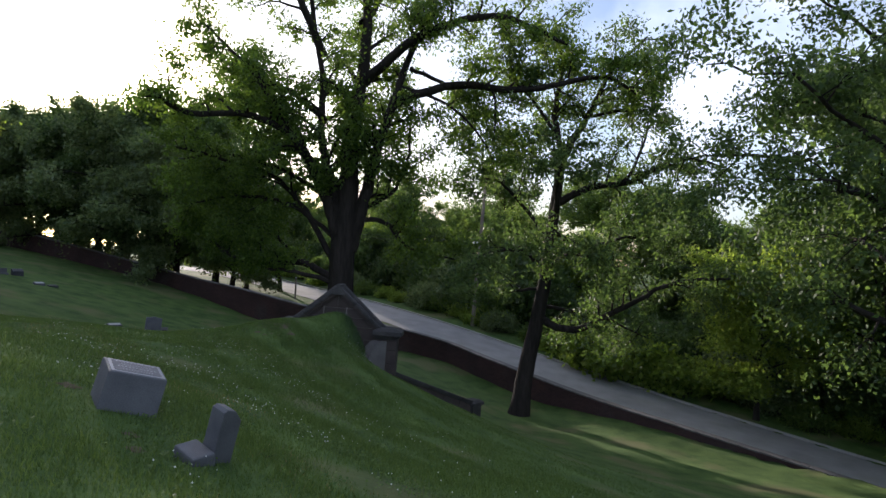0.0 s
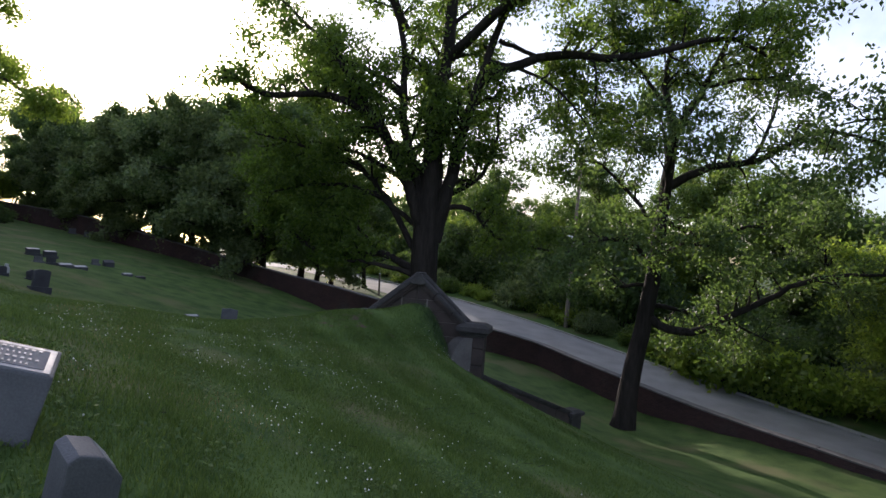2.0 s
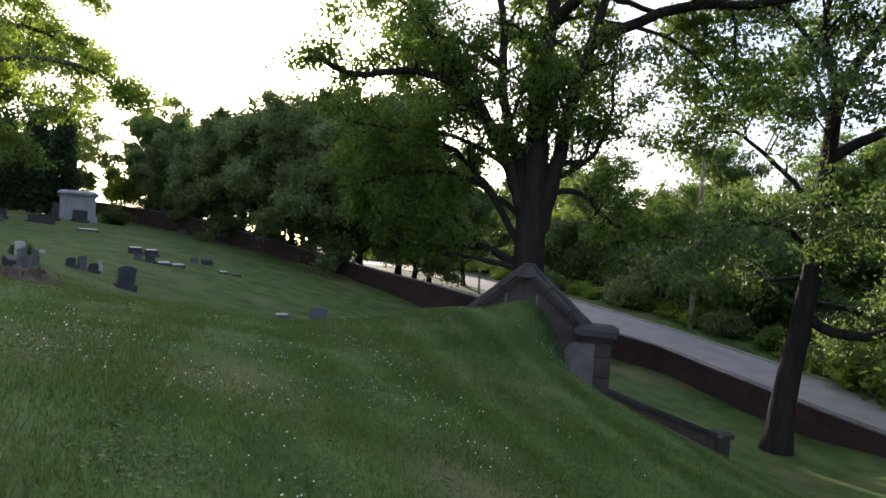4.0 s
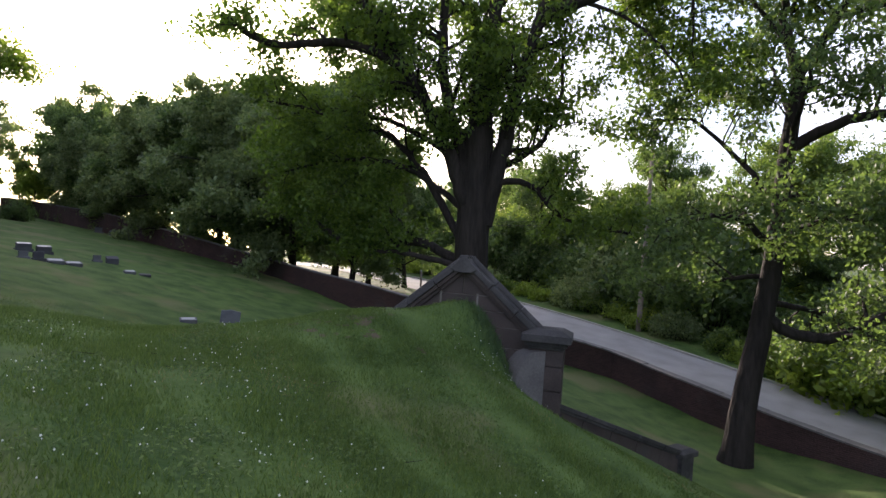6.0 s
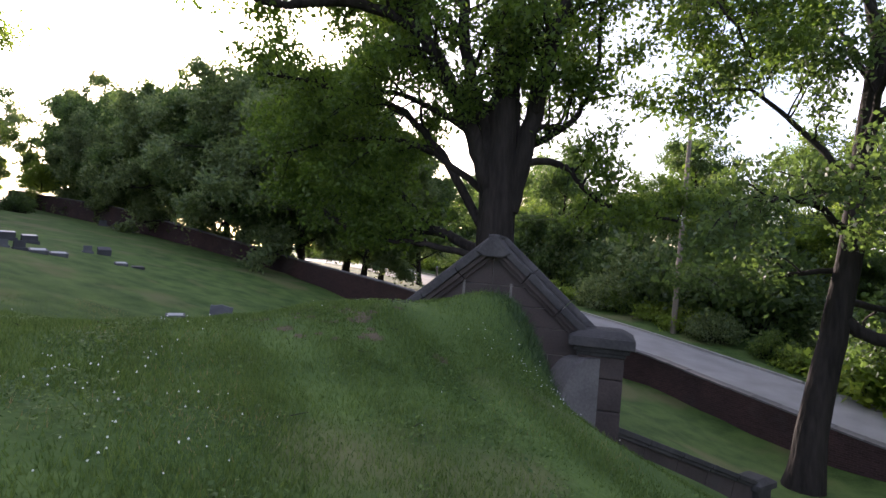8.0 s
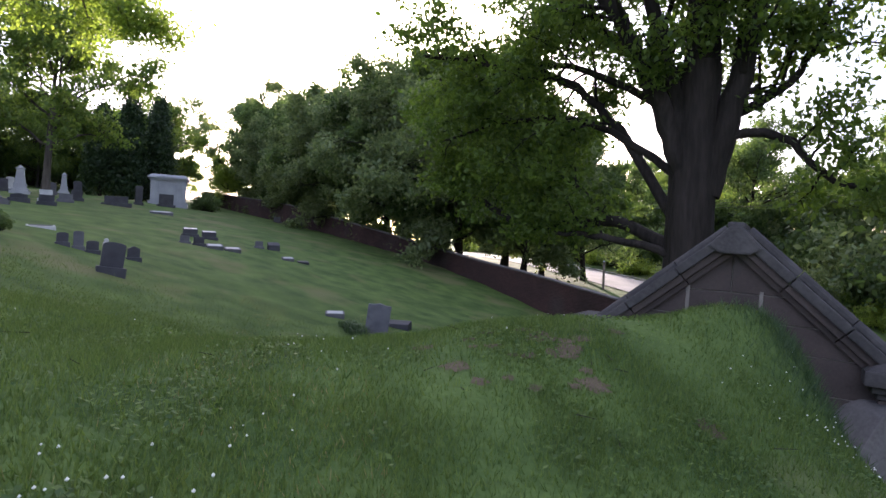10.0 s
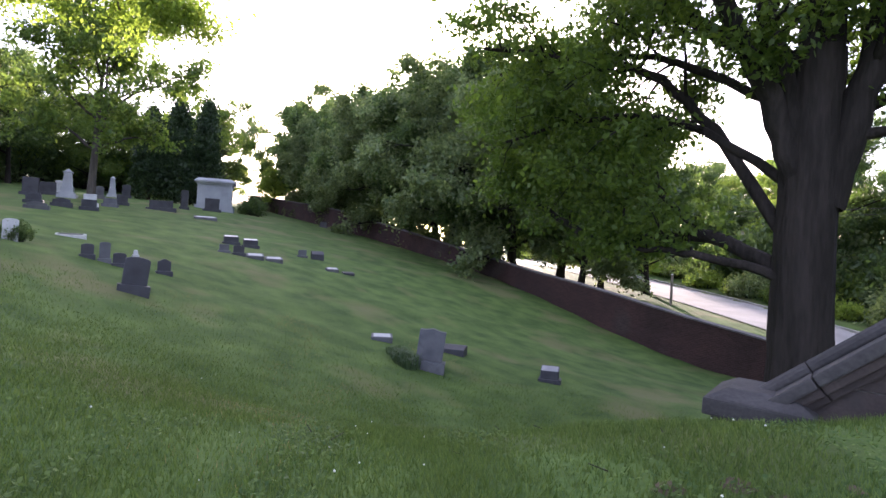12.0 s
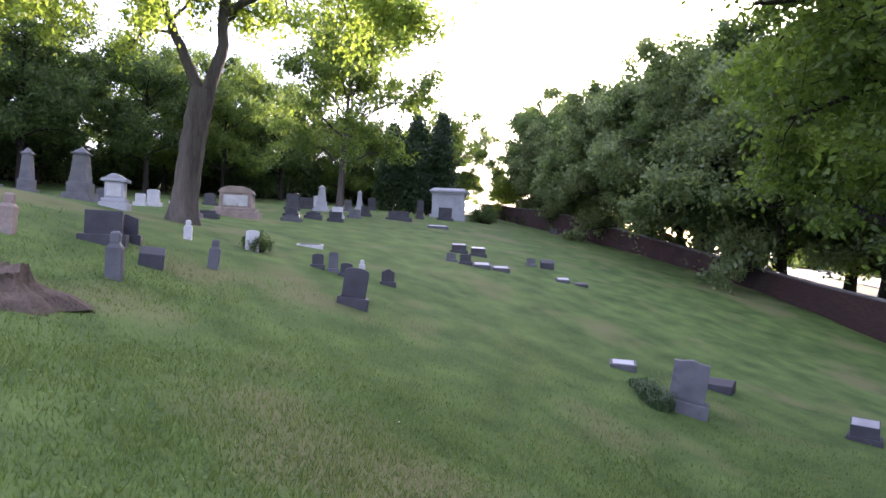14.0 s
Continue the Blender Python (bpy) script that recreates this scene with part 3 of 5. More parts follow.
def wild_tree(seed, h, r, crown_r, crown_low, limbs, subs, twigs, per, spread, leaf_size, lean=(0.4, 0.2), lift=0.5, droop=0.0):
    """A broad-leaved tree grown by chance: trunk, limbs, branches and leaves."""
    rng = random.Random(seed)
    v, f, tips = [], [], []
    line = trunk_line(v, f, h * 0.8, r, lean, rng)
    for i in range(limbs):
        t = (i + 0.5) / limbs
        z = crown_low + (h * 0.78 - crown_low) * t
        k = min(range(len(line)), key=lambda q: abs(line[q].z - z))
        p = line[k]
        a = i * 2.4 + rng.uniform(-0.5, 0.5)
        reach = crown_r * (0.55 + 0.75 * math.sin(math.pi * (0.2 + 0.68 * t))) * rng.uniform(0.6, 1.1)
        rise = lift * reach * (0.35 + 1.1 * t) * rng.uniform(0.7, 1.3)
        e = p + Vector((math.cos(a) * reach, math.sin(a) * reach, rise))
        mid = p.lerp(e, 0.5) + Vector((0, 0, 0.12 * reach))
        ln = bend([p, mid, e], 4, rng, 0.04 * reach)
        lr = r * 0.42 * (1 - 0.55 * t)
        tube(v, f, ln, [lr * (1 - 0.82 * q / (len(ln) - 1)) for q in range(len(ln))], 6)
        sprout(v, f, ln, lr, rng, subs, reach * 0.42, twigs, tips, 0.25, 0.3, droop)
    sprout(v, f, line[-6:], r * 0.5, rng, subs, crown_r * 0.4, twigs, tips, 0.1, 0.6)
    return v, f, leaf_cloud(tips, per, spread, leaf_size, seed)


# the great oak behind the vault
def great_oak():
    rng = random.Random(11)
    v, f, tips = [], [], []
    U = Vector((0.974, 0.226, 0))
    D = Vector((-0.226, 0.974, 0))

    def at(u, h, d=0.0):
        return U * u + D * d + Vector((0, 0, h))
    tr = bend([at(0.15, -0.6), at(0.05, 1.2), at(0.0, 4.0), at(0.05, 7.3)], 6, rng, 0.02)
    tube(v, f, tr, [0.52 * (1 + 0.45 * math.exp(-max(p.z + 0.3, 0) / 0.9)) * (1.0 - 0.012 * p.z) for p in tr], 44, 0.055)
    limbs = [
        ([(0.0, 6.2, 0), (0.25, 9.5, 0.3), (0.6, 13.0, 0.5), (0.5, 17.5, 0.2)], 0.42),
        ([(-0.10, 4.8, -0.1), (-0.45, 6.4, -0.25), (-1.0, 8.6, -0.5), (-1.2, 11.5, -0.8), (-2.0, 15.5, -1.2)], 0.24),
        ([(0.28, 4.4, -0.1), (0.75, 6.4, -0.2), (1.3, 9.0, -0.3), (2.2, 12.0, -0.5), (3.6, 15.5, -0.4)], 0.30),
        ([(-0.12, 4.7, -0.1), (-0.55, 5.9, -0.35), (-1.2, 7.2, -0.7), (-2.1, 8.7, -1.0), (-3.7, 9.3, -1.4), (-5.8, 9.1, -1.7), (-7.2, 9.8, -1.9)], 0.24),
        ([(-2.1, 8.7, -1.0), (-3.6, 10.8, -1.4), (-5.6, 12.6, -1.4)], 0.13),
        ([(-1.1, 9.6, -0.8), (-2.6, 11.0, 0.8), (-4.6, 12.0, 2.0)], 0.14),
        ([(0.15, 5.5, 0.1), (0.8, 6.2, 0.3), (1.9, 6.9, 0.2), (2.5, 8.2, 0.1), (2.6, 10.5, 0.0)], 0.14),
        ([(0.2, 5.6, -0.1), (1.6, 5.6, -0.5), (2.6, 4.6, -0.8), (4.5, 4.2, -1.0)], 0.12),
        ([(-0.15, 3.1, 0.1), (-1.6, 3.8, 0.9), (-3.8, 3.7, 1.8), (-5.4, 4.4, 3.0), (-6.4, 5.2, 3.8)], 0.17),
        ([(-0.2, 3.7, 0.1), (-1.6, 6.0, 0.8), (-3.0, 7.4, 1.1), (-5.0, 8.0, 1.5), (-7.0, 8.4, 1.6)], 0.14),
        ([(-0.2, 4.8, 0.2), (-2.2, 6.2, 0.9), (-4.4, 6.5, 1.6), (-6.6, 6.1, 2.2)], 0.11),
        ([(-0.2, 6.2, 0.2), (-2.4, 7.6, 1.2), (-4.8, 8.3, 2.2), (-7.2, 8.1, 3.0)], 0.11),
        ([(-1.6, 3.8, 0.9), (-3.0, 5.0, 1.6), (-5.0, 5.6, 2.6)], 0.08),
        ([(-0.2, 3.0, -0.1), (-1.6, 3.4, 0.3), (-2.8, 3.5, 1.0), (-3.8, 3.6, 1.8)], 0.11),
        ([(0.6, 11.5, 0.5), (2.6, 13.0, -1.5), (5.4, 13.8, -2.4), (8.2, 12.8, -3.0)], 0.22),
        ([(1.8, 10.6, -0.4), (4.2, 11.2, -1.6), (6.6, 11.0, -2.4), (9.6, 11.6, -3.2), (11.0, 11.0, -3.4)], 0.20),
        ([(2.4, 12.0, -0.5), (4.2, 11.6, 0.2), (5.8, 10.4, 0.2), (6.6, 8.8, 0.2)], 0.10),
        ([(2.0, 11.2, -0.5), (3.6, 10.6, -1.2), (5.0, 9.4, -1.6), (5.8, 8.0, -1.8)], 0.08),
        ([(-1.1, 12.0, -0.8), (-2.6, 14.8, -2.4), (-4.0, 17.5, -3.4)], 0.18),
        ([(0.4, 14.0, 0.4), (1.2, 16.0, 2.6), (1.6, 18.4, 4.0)], 0.18),
        ([(0.1, 7.5, 0.4), (0.8, 9.4, 2.8), (1.2, 11.4, 5.2)], 0.22),
        ([(-0.2, 7.0, 0.4), (-2.8, 9.6, 2.8), (-4.6, 12.2, 5.0)], 0.22),
    ]
    for pts, r in limbs:
        ln = bend([at(*p) for p in pts], 5, rng, 0.05)
        tube(v, f, ln, [r * (1 - 0.72 * q / (len(ln) - 1)) for q in range(len(ln))], 20 if r > 0.2 else 8, 0.06 if r > 0.2 else 0.0)
        size = sum((ln[i + 1] - ln[i]).length for i in range(len(ln) - 1))
        low = pts[-1][1] < 5.5
        sprout(v, f, ln, r, rng, int(4 + size * (0.9 if low else 1.45)), 1.2 if low else 1.75, 5, tips, 0.38 if low else 0.26, 0.95 if low else 0.25, -0.15 if low else 0.12)
    # hanging sprays at the limb ends
    leaves = leaf_cloud(tips, 66, 0.50, 0.145, 5)
    finish_tree("oak_tree", pose(-5.9, 31.5, gz(-5.9, 31.5)) @ Matrix.Scale(1.3, 4), v, f, leaves, BARK, LEAF_OAK, "huge old oak with thick dark trunk and spreading limbs", "tree")


great_oak()


# the smaller leaning tree beside the wing wall
def leaning_tree():
    rng = random.Random(23)
    v, f, tips = [], [], []
    U = Vector((0.974, 0.226, 0))
    D = Vector((-0.226, 0.974, 0))

    def at(u, h, d=0.0):
        return U * u + D * d + Vector((0, 0, h))
    tr = bend([at(-0.05, -0.5), at(0.2, 1.5), at(0.75, 4.5), at(1.05, 7.2), at(1.3, 9.5)], 6, rng, 0.02)
    tube(v, f, tr, [0.30 * (1 + 0.6 * math.exp(-max(p.z + 0.3, 0) / 0.5)) * (1.0 - 0.055 * max(p.z, 0)) for p in tr], 30, 0.05)
    limbs = [
        ([(1.25, 9.0, 0), (1.0, 10.6, 0.2), (1.3, 12.4, 0.4), (0.8, 14.2, 0.2)], 0.13),
        ([(1.28, 9.2, 0), (2.2, 10.6, 0), (2.9, 12.2, -0.3), (4.2, 13.6, -0.4)], 0.14),
        ([(2.2, 10.6, 0), (3.6, 11.0, 0.2), (5.2, 11.2, 0.0)], 0.08),
        ([(1.1, 7.4, 0), (2.2, 8.0, -0.4), (3.6, 8.3, -0.6), (5.4, 9.2, -0.8), (7.0, 9.0, -1.0)], 0.15),
        ([(3.4, 8.2, -0.6), (4.4, 10.0, -0.2), (4.8, 12.2, 0.1)], 0.07),
        ([(0.95, 6.4, 0), (2.6, 6.0, 0.6), (4.4, 6.4, 1.0), (6.2, 6.4, 1.2)], 0.10),
        ([(0.55, 3.4, 0), (1.8, 3.0, -0.4), (3.4, 3.9, -0.8), (5.2, 4.8, -1.2), (7.2, 5.0, -1.4)], 0.15),
        ([(0.6, 3.8, 0), (2.0, 3.6, 0.8), (4.0, 3.2, 1.2), (5.6, 2.6, 1.4)], 0.09),
        ([(0.8, 5.0, 0), (-0.2, 5.6, -0.5), (-1.3, 5.6, -0.8), (-2.2, 5.2, -1.0)], 0.09),
        ([(0.95, 6.0, 0), (0.0, 7.4, 0.6), (-0.9, 8.2, 0.9), (-1.8, 8.2, 1.0)], 0.08),
        ([(0.7, 4.4, 0), (-0.3, 4.2, 0.8), (-1.2, 3.8, 1.0)], 0.07),
        ([(1.0, 7.0, 0), (0.6, 8.2, -1.4), (0.4, 9.2, -2.6)], 0.08),
        ([(0.8, 5.2, 0), (1.0, 5.6, -1.6), (1.6, 5.4, -3.0)], 0.08),
        ([(1.1, 8.2, 0), (1.6, 9.6, 1.6), (2.0, 10.6, 3.0)], 0.08),
        ([(1.3, 9.4, 0), (0.0, 11.2, 0.2), (-1.2, 12.2, 0.4)], 0.08),
    ]
    for pts, r in limbs:
        ln = bend([at(*p) for p in pts], 5, rng, 0.05)
        tube(v, f, ln, [r * (1 - 0.75 * q / (len(ln) - 1)) for q in range(len(ln))], 7)
        size = sum((ln[i + 1] - ln[i]).length for i in range(len(ln) - 1))
        sprout(v, f, ln, r, rng, int(4 + size * 1.6), 1.3, 5, tips, 0.25, 0.15, 0.12)
    leaves = leaf_cloud(tips, 46, 0.42, 0.12, 8)
    finish_tree("leaning_tree", pose(3.73, 31.3, gz(3.73, 31.3)) @ Matrix.Scale(1.5, 4), v, f, leaves, BARK, LEAF_DARK, "slender dark tree leaning downhill with open leafy branches", "tree")


leaning_tree()


# the old forked tree among the graves
def forked_tree():
    rng = random.Random(37)
    v, f, tips = [], [], []
    U = Vector((0.55, 0.83, 0))
    D = Vector((-0.83, 0.55, 0))

    def at(u, h, d=0.0):
        return U * u + D * d + Vector((0, 0, h))
    tr = bend([at(-0.1, -0.5), at(0.05, 1.2), at(0.25, 3.0), at(0.45, 4.2)], 6, rng, 0.02)
    tube(v, f, tr, [0.37 * (1 + 0.75 * math.exp(-max(p.z + 0.2, 0) / 0.45)) for p in tr], 36, 0.06)
    limbs = [
        ([(0.40, 3.9, 0), (0.0, 5.0, -0.2), (-0.6, 6.4, -0.5), (-1.0, 8.4, -0.8), (-1.8, 11.0, -1.0)], 0.21),
        ([(0.48, 3.9, 0), (0.85, 5.4, 0.2), (0.9, 7.5, 0.4), (1.6, 9.6, 0.6), (2.4, 12.5, 0.8)], 0.23),
        ([(-0.7, 6.6, -0.5), (-2.6, 6.9, -0.9), (-5.4, 6.4, -1.2), (-7.8, 5.4, -1.4)], 0.16),
        ([(-0.9, 8.0, -0.8), (-3.4, 8.8, 0.4), (-6.6, 8.2, 1.0), (-8.6, 7.0, 1.2)], 0.14),
        ([(0.9, 6.8, 0.3), (2.8, 7.4, -0.4), (5.2, 7.2, -1.0), (6.8, 6.0, -1.3)], 0.15),
        ([(1.2, 8.6, 0.5), (3.2, 9.2, 1.4), (5.2, 8.6, 2.0)], 0.13),
        ([(1.6, 9.6, 0.6), (3.4, 11.0, -0.8), (5.0, 11.4, -1.6)], 0.13),
        ([(0.9, 7.2, 0.4), (0.6, 7.6, -2.0), (0.3, 7.0, -4.4), (0.0, 5.8, -6.0)], 0.14),
        ([(-0.8, 7.8, -0.7), (-1.8, 8.6, -2.8), (-2.8, 8.0, -4.6)], 0.13),
        ([(-1.4, 10.0, -0.9), (-2.8, 11.8, -1.8), (-4.0, 12.8, -2.2)], 0.12),
        ([(1.0, 8.0, 0.5), (0.6, 9.6, 2.6), (0.4, 10.6, 4.4)], 0.13),
    ]
    for pts, r in limbs:
        ln = bend([at(*p) for p in pts], 5, rng, 0.05)
        tube(v, f, ln, [r * (1 - 0.72 * q / (len(ln) - 1)) for q in range(len(ln))], 8)
        size = sum((ln[i + 1] - ln[i]).length for i in range(len(ln) - 1))
        sprout(v, f, ln, r, rng, int(3 + size * 1.3), 1.5, 5, tips, 0.35, 0.0, 0.35)
    finish_tree("old_tree", pose(-25.3, 19.75, gz(-25.3, 19.75)) @ Matrix.Scale(0.92, 4), v, f, leaf_cloud(tips, 110, 0.5, 0.14, 12), BARK_PALE, LEAF_SUNLIT, "old forked tree with pale bark and drooping golden leaves", "tree", "trees among the graves")


forked_tree()

# kinds of wood and hedge trees, each grown once and repeated
KIND = {}


def tree_kind(key, bark, leaf, label, group, **grow):
    v, f, lv = wild_tree(**grow)
    KIND[key] = (mesh_of("trunk", v, f, bark, True), quads_mesh("crown", lv, leaf), label, group)


def plant_tree(key, x, y, scale, turn, name="tree", lean=0.0, label="", sink=0.15):
    tr, cr, lab, grp = KIND[key]
    root = thing(name, pose(x, y, gz(x, y) - sink, 0, lean, turn) @ Matrix.Scale(scale, 4), label or lab, "tree", grp)
    link("trunk", tr, root)
    link("crown", cr, root)


tree_kind("hedge_a", BARK, LEAF_GREY, "bushy grey-green tree leaning over the brick wall", "trees along the wall", seed=31, h=9.0, r=0.20, crown_r=3.6, crown_low=1.0, limbs=16, subs=6, twigs=5, per=70, spread=0.46, leaf_size=0.185, lift=0.35, droop=0.15)
tree_kind("hedge_b", BARK, LEAF_DARK, "dense dark green tree behind the brick wall", "trees along the wall", seed=32, h=10.0, r=0.22, crown_r=3.4, crown_low=1.4, limbs=17, subs=6, twigs=5, per=70, spread=0.46, leaf_size=0.185, lift=0.45)
tree_kind("wood_a", BARK, LEAF_FAR, "tall leafy woodland tree across the road", "woodland trees", seed=41, h=15.0, r=0.26, crown_r=4.4, crown_low=2.6, limbs=16, subs=6, twigs=5, per=44, spread=0.85, leaf_size=0.28, lift=0.5)
tree_kind("wood_b", BARK, LEAF_SUNLIT, "sunlit yellow-green woodland tree", "woodland trees", seed=42, h=12.0, r=0.20, crown_r=3.8, crown_low=1.6, limbs=15, subs=6, twigs=5, per=44, spread=0.75, leaf_size=0.25, lift=0.5)
tree_kind("wood_c", BARK, LEAF_DARK, "dark crowded woodland tree", "woodland trees", seed=43, h=17.0, r=0.3, crown_r=4.8, crown_low=3.5, limbs=17, subs=6, twigs=5, per=44, spread=0.9, leaf_size=0.29, lift=0.5)
tree_kind("lawn_tree", BARK_PALE, LEAF_FAR, "slim round-crowned tree among the gravestones", "trees among the graves", seed=44, h=12.0, r=0.24, crown_r=4.2, crown_low=3.2, limbs=18, subs=6, twigs=5, per=34, spread=0.7, leaf_size=0.26, lift=0.75)

tree_kind("slope_oak", BARK, LEAF_DARK, "dark broad-leaved tree down the slope", "trees down the slope", seed=46, h=17.0, r=0.34, crown_r=5.2, crown_low=4.0, limbs=16, subs=7, twigs=5, per=80, spread=0.7, leaf_size=0.15, lift=0.4, droop=0.1)

# the row behind the brick wall
rng = random.Random(5)
for x, off, k, sc in ((-23.5, 2.2, "hedge_a", 1.5), (-26.5, 3.4, "hedge_b", 1.62), (-29.5, 1.8, "hedge_a", 1.5), (-33.0, 3.4, "hedge_b", 1.6), (-37.0, 2.2, "hedge_a", 1.42), (-41.5, 3.4, "hedge_b", 1.45), (-46.0, 3.0, "hedge_a", 1.3), (-50.5, 3.8, "hedge_b", 1.35), (-55.5, 3.8, "hedge_a", 1.3), (-60.5, 4.5, "hedge_b", 1.45), (-65.5, 5.5, "hedge_a", 1.7), (-21.5, 6.0, "hedge_b", 1.35), (-28.0, 8.5, "wood_c", 1.0), (-36.0, 8.5, "wood_a", 1.05), (-44.0, 9.0, "wood_c", 0.9), (-19.0, 8.0, "hedge_a", 1.0), (-19.5, 5.5, "hedge_a", 1.2), (-16.0, 9.5, "hedge_b", 0.9)):
    plant_tree(k, x, float(np.interp(x, WALL_X, WALL_Y)) + off, sc * rng.uniform(0.95, 1.05), rng.uniform(0, 360), "hedge_tree", 4)


def along_road(s, q):
    p = ROAD_AT + ROAD_U * s + ROAD_N * q
    return float(p[0]), float(p[1])


plant_tree("hedge_a", -49.5, 59.2, 1.2, 140, "hedge_tree", 0, "rounded grey-green tree ending the row by the wall")

# the wood across the road
keys = ("wood_a", "wood_b", "wood_c", "wood_a")
for i in range(15):
    x, y = along_road(-62 + 7.2 * i + rng.uniform(-2, 2), ROAD_WIDE + 9.5 + rng.uniform(-2, 3))
    plant_tree(keys[(i + 1) % 4], x, y, rng.uniform(0.60, 0.82) * (0.85 if i < 6 else 1.0), rng.uniform(0, 360), "wood_tree")
for i in range(14):
    x, y = along_road(-78 + 9.5 * i + rng.uniform(-3, 3), ROAD_WIDE + 20 + rng.uniform(-3, 5))
    plant_tree(keys[i % 4], x, y, rng.uniform(0.72, 0.95) * (0.85 if i < 6 else 1.0), rng.uniform(0, 360), "wood_tree")
for i in range(16):
    x, y = along_road(-50 + 7.0 * i + rng.uniform(-2, 2), ROAD_WIDE + 29 + rng.uniform(-3, 3))
    plant_tree(("wood_c", "hedge_b", "wood_a")[i % 3], x, y, rng.uniform(0.62, 0.82) * (0.85 if i < 4 else 1.0), rng.uniform(0, 360), "wood_tree")
for i in range(20):
    x, y = along_road(-44 + 4.6 * i + rng.uniform(-1.5, 1.5), ROAD_WIDE + 13.5 + rng.uniform(-2, 2))
    plant_tree("hedge_b", x, y, rng.uniform(0.50, 0.68), rng.uniform(0, 360), "wood_tree", label="low leafy tree filling the edge of the wood")
# trees down the slope, whose boughs reach into view
for x, y, k, sc, turn in ((16.8, 22.0, "slope_oak", 1.25, 40), (24.0, 33.0, "wood_c", 1.25, 150), (17.0, 33.5, "wood_b", 0.8, 250), (27.0, 22.0, "wood_c", 1.3, 250), (30.0, 10.0, "wood_a", 1.3, 20)):
    plant_tree(k, x, y, sc, turn, "wood_tree")

# trees of the upper cemetery and the wood behind it
plant_tree("lawn_tree", -42.0, 31.9, 1.0, 80, "lawn_tree")
plant_tree("lawn_tree", -60.0, 52.0, 0.8, 10, "lawn_tree")
for x, y, k, sc in ((-52, 22, "wood_c", 0.95), (-56, 28, "wood_a", 1.0), (-60, 34, "wood_c", 0.9), (-62, 41, "wood_a", 0.8), (-50, 15, "wood_c", 1.0), (-48, 8, "wood_a", 1.0),
                    (-46, 2, "wood_c", 1.0), (-66, 48, "wood_b", 0.7), (-70, 55, "wood_b", 0.75), (-68, 30, "wood_c", 1.15), (-66, 20, "wood_a", 1.2), (-60, 8, "wood_c", 1.2), (-74, 42, "wood_a", 0.9), (-72, 63, "wood_b", 0.7), (-62, 62, "wood_b", 0.6)):
    plant_tree(k, x, y, sc * rng.uniform(0.62, 0.78), rng.uniform(0, 360), "wood_tree")
for i in range(15):
    a = i / 14
    plant_tree("hedge_b" if i % 3 else "wood_b", -50 - 22 * a + rng.uniform(-2, 2), -6 + 66 * a + rng.uniform(-2, 2), rng.uniform(0.75, 1.0), rng.uniform(0, 360), "wood_tree", label="low leafy tree at the edge of the cemetery")


def thuja(x, y, h, r, seed):
    g = np.random.default_rng(seed)
    rr = random.Random(seed)
    v, f, tips = [], [], []
    tube(v, f, [Vector((0, 0, -0.3)), Vector((0, 0, h * 0.5)), Vector((0.05, 0, h * 0.97))], [0.16, 0.10, 0.02], 8)
    for i in range(420):
        z = 0.3 + (h - 0.35) * rr.random() ** 0.9
        w = r * (1 - (z / h) ** 2.4) * rr.uniform(0.75, 1.08) + 0.08
        a = rr.uniform(0, 6.283)
        p = Vector((math.cos(a) * w, math.sin(a) * w, z))
        tips.append((p, Vector((math.cos(a) * 0.4, math.sin(a) * 0.4, 0.9)).normalized()))
        if i % 6 == 0:
            tube(v, f, [Vector((0, 0, max(z - 0.4, 0.1))), p], [0.03, 0.008], 3)
    finish_tree("conifer", pose(x, y, gz(x, y)), v, f, leaf_cloud(tips, 30, 0.42, 0.26, seed, 1.4), BARK, NEEDLE, "dark columnar evergreen behind the mausoleum", "conifer", "columnar evergreens")


thuja(-53.5, 44.2, 8.6, 1.15, 61)
thuja(-53.3, 46.8, 9.2, 1.1, 62)
thuja(-54.6, 42.4, 7.6, 1.2, 63)


# ---- the small stone mausoleum on the rise ----
def mausoleum(x, y, turn):
    z = 2.95
    root = thing("mausoleum", pose(x, y, z, 0, 0, turn) @ Matrix.Scale(0.88, 4), "small pale grey stone mausoleum with a flat moulded roof", "mausoleum")
    bm = bmesh.new()
    block(bm, -1.7, 1.7, -1.5, 1.5, -1.6, 0.22, 0.03)
    part("plinth", bm, PALE_STONE, root)
    bm = bmesh.new()
    block(bm, -1.5, 1.5, -1.3, 1.3, 0.22, 2.15, 0.02)
    part("body", bm, PALE_STONE, root)
    for sx in (-1, 1):
        bm = bmesh.new()
        block(bm, sx * 1.33 - 0.19, sx * 1.33 + 0.19, -1.38, -1.1, 0.22, 2.15, 0.02)
        part("pilaster", bm, PALE_STONE, root)
    bm = bmesh.new()
    block(bm, -0.85, 0.85, -1.345, -1.25, 0.4, 1.95, 0.02)
    part("front_panel", bm, PALE_STONE, root, "plain pale stone panel")
    bm = bmesh.new()
    block(bm, -1.62, 1.62, -1.45, 1.45, 2.15, 2.33, 0.03)
    block(bm, -1.78, 1.78, -1.60, 1.60, 2.33, 2.52, 0.03)
    block(bm, -1.70, 1.70, -1.52, 1.52, 2.52, 2.74, 0.03, top=(0.86, 0.84))
    part("roof", bm, PALE_STONE, root, "moulded cornice and low roof slab")


mausoleum(-49.0, 45.0, 52)


# ---- gravestones ----
def face_turn(x, y, extra=0.0):
    """Most stones look down the slope towards the path."""
    return 62.0 + extra


STONE_GROUP = "gravestones on the lawn"


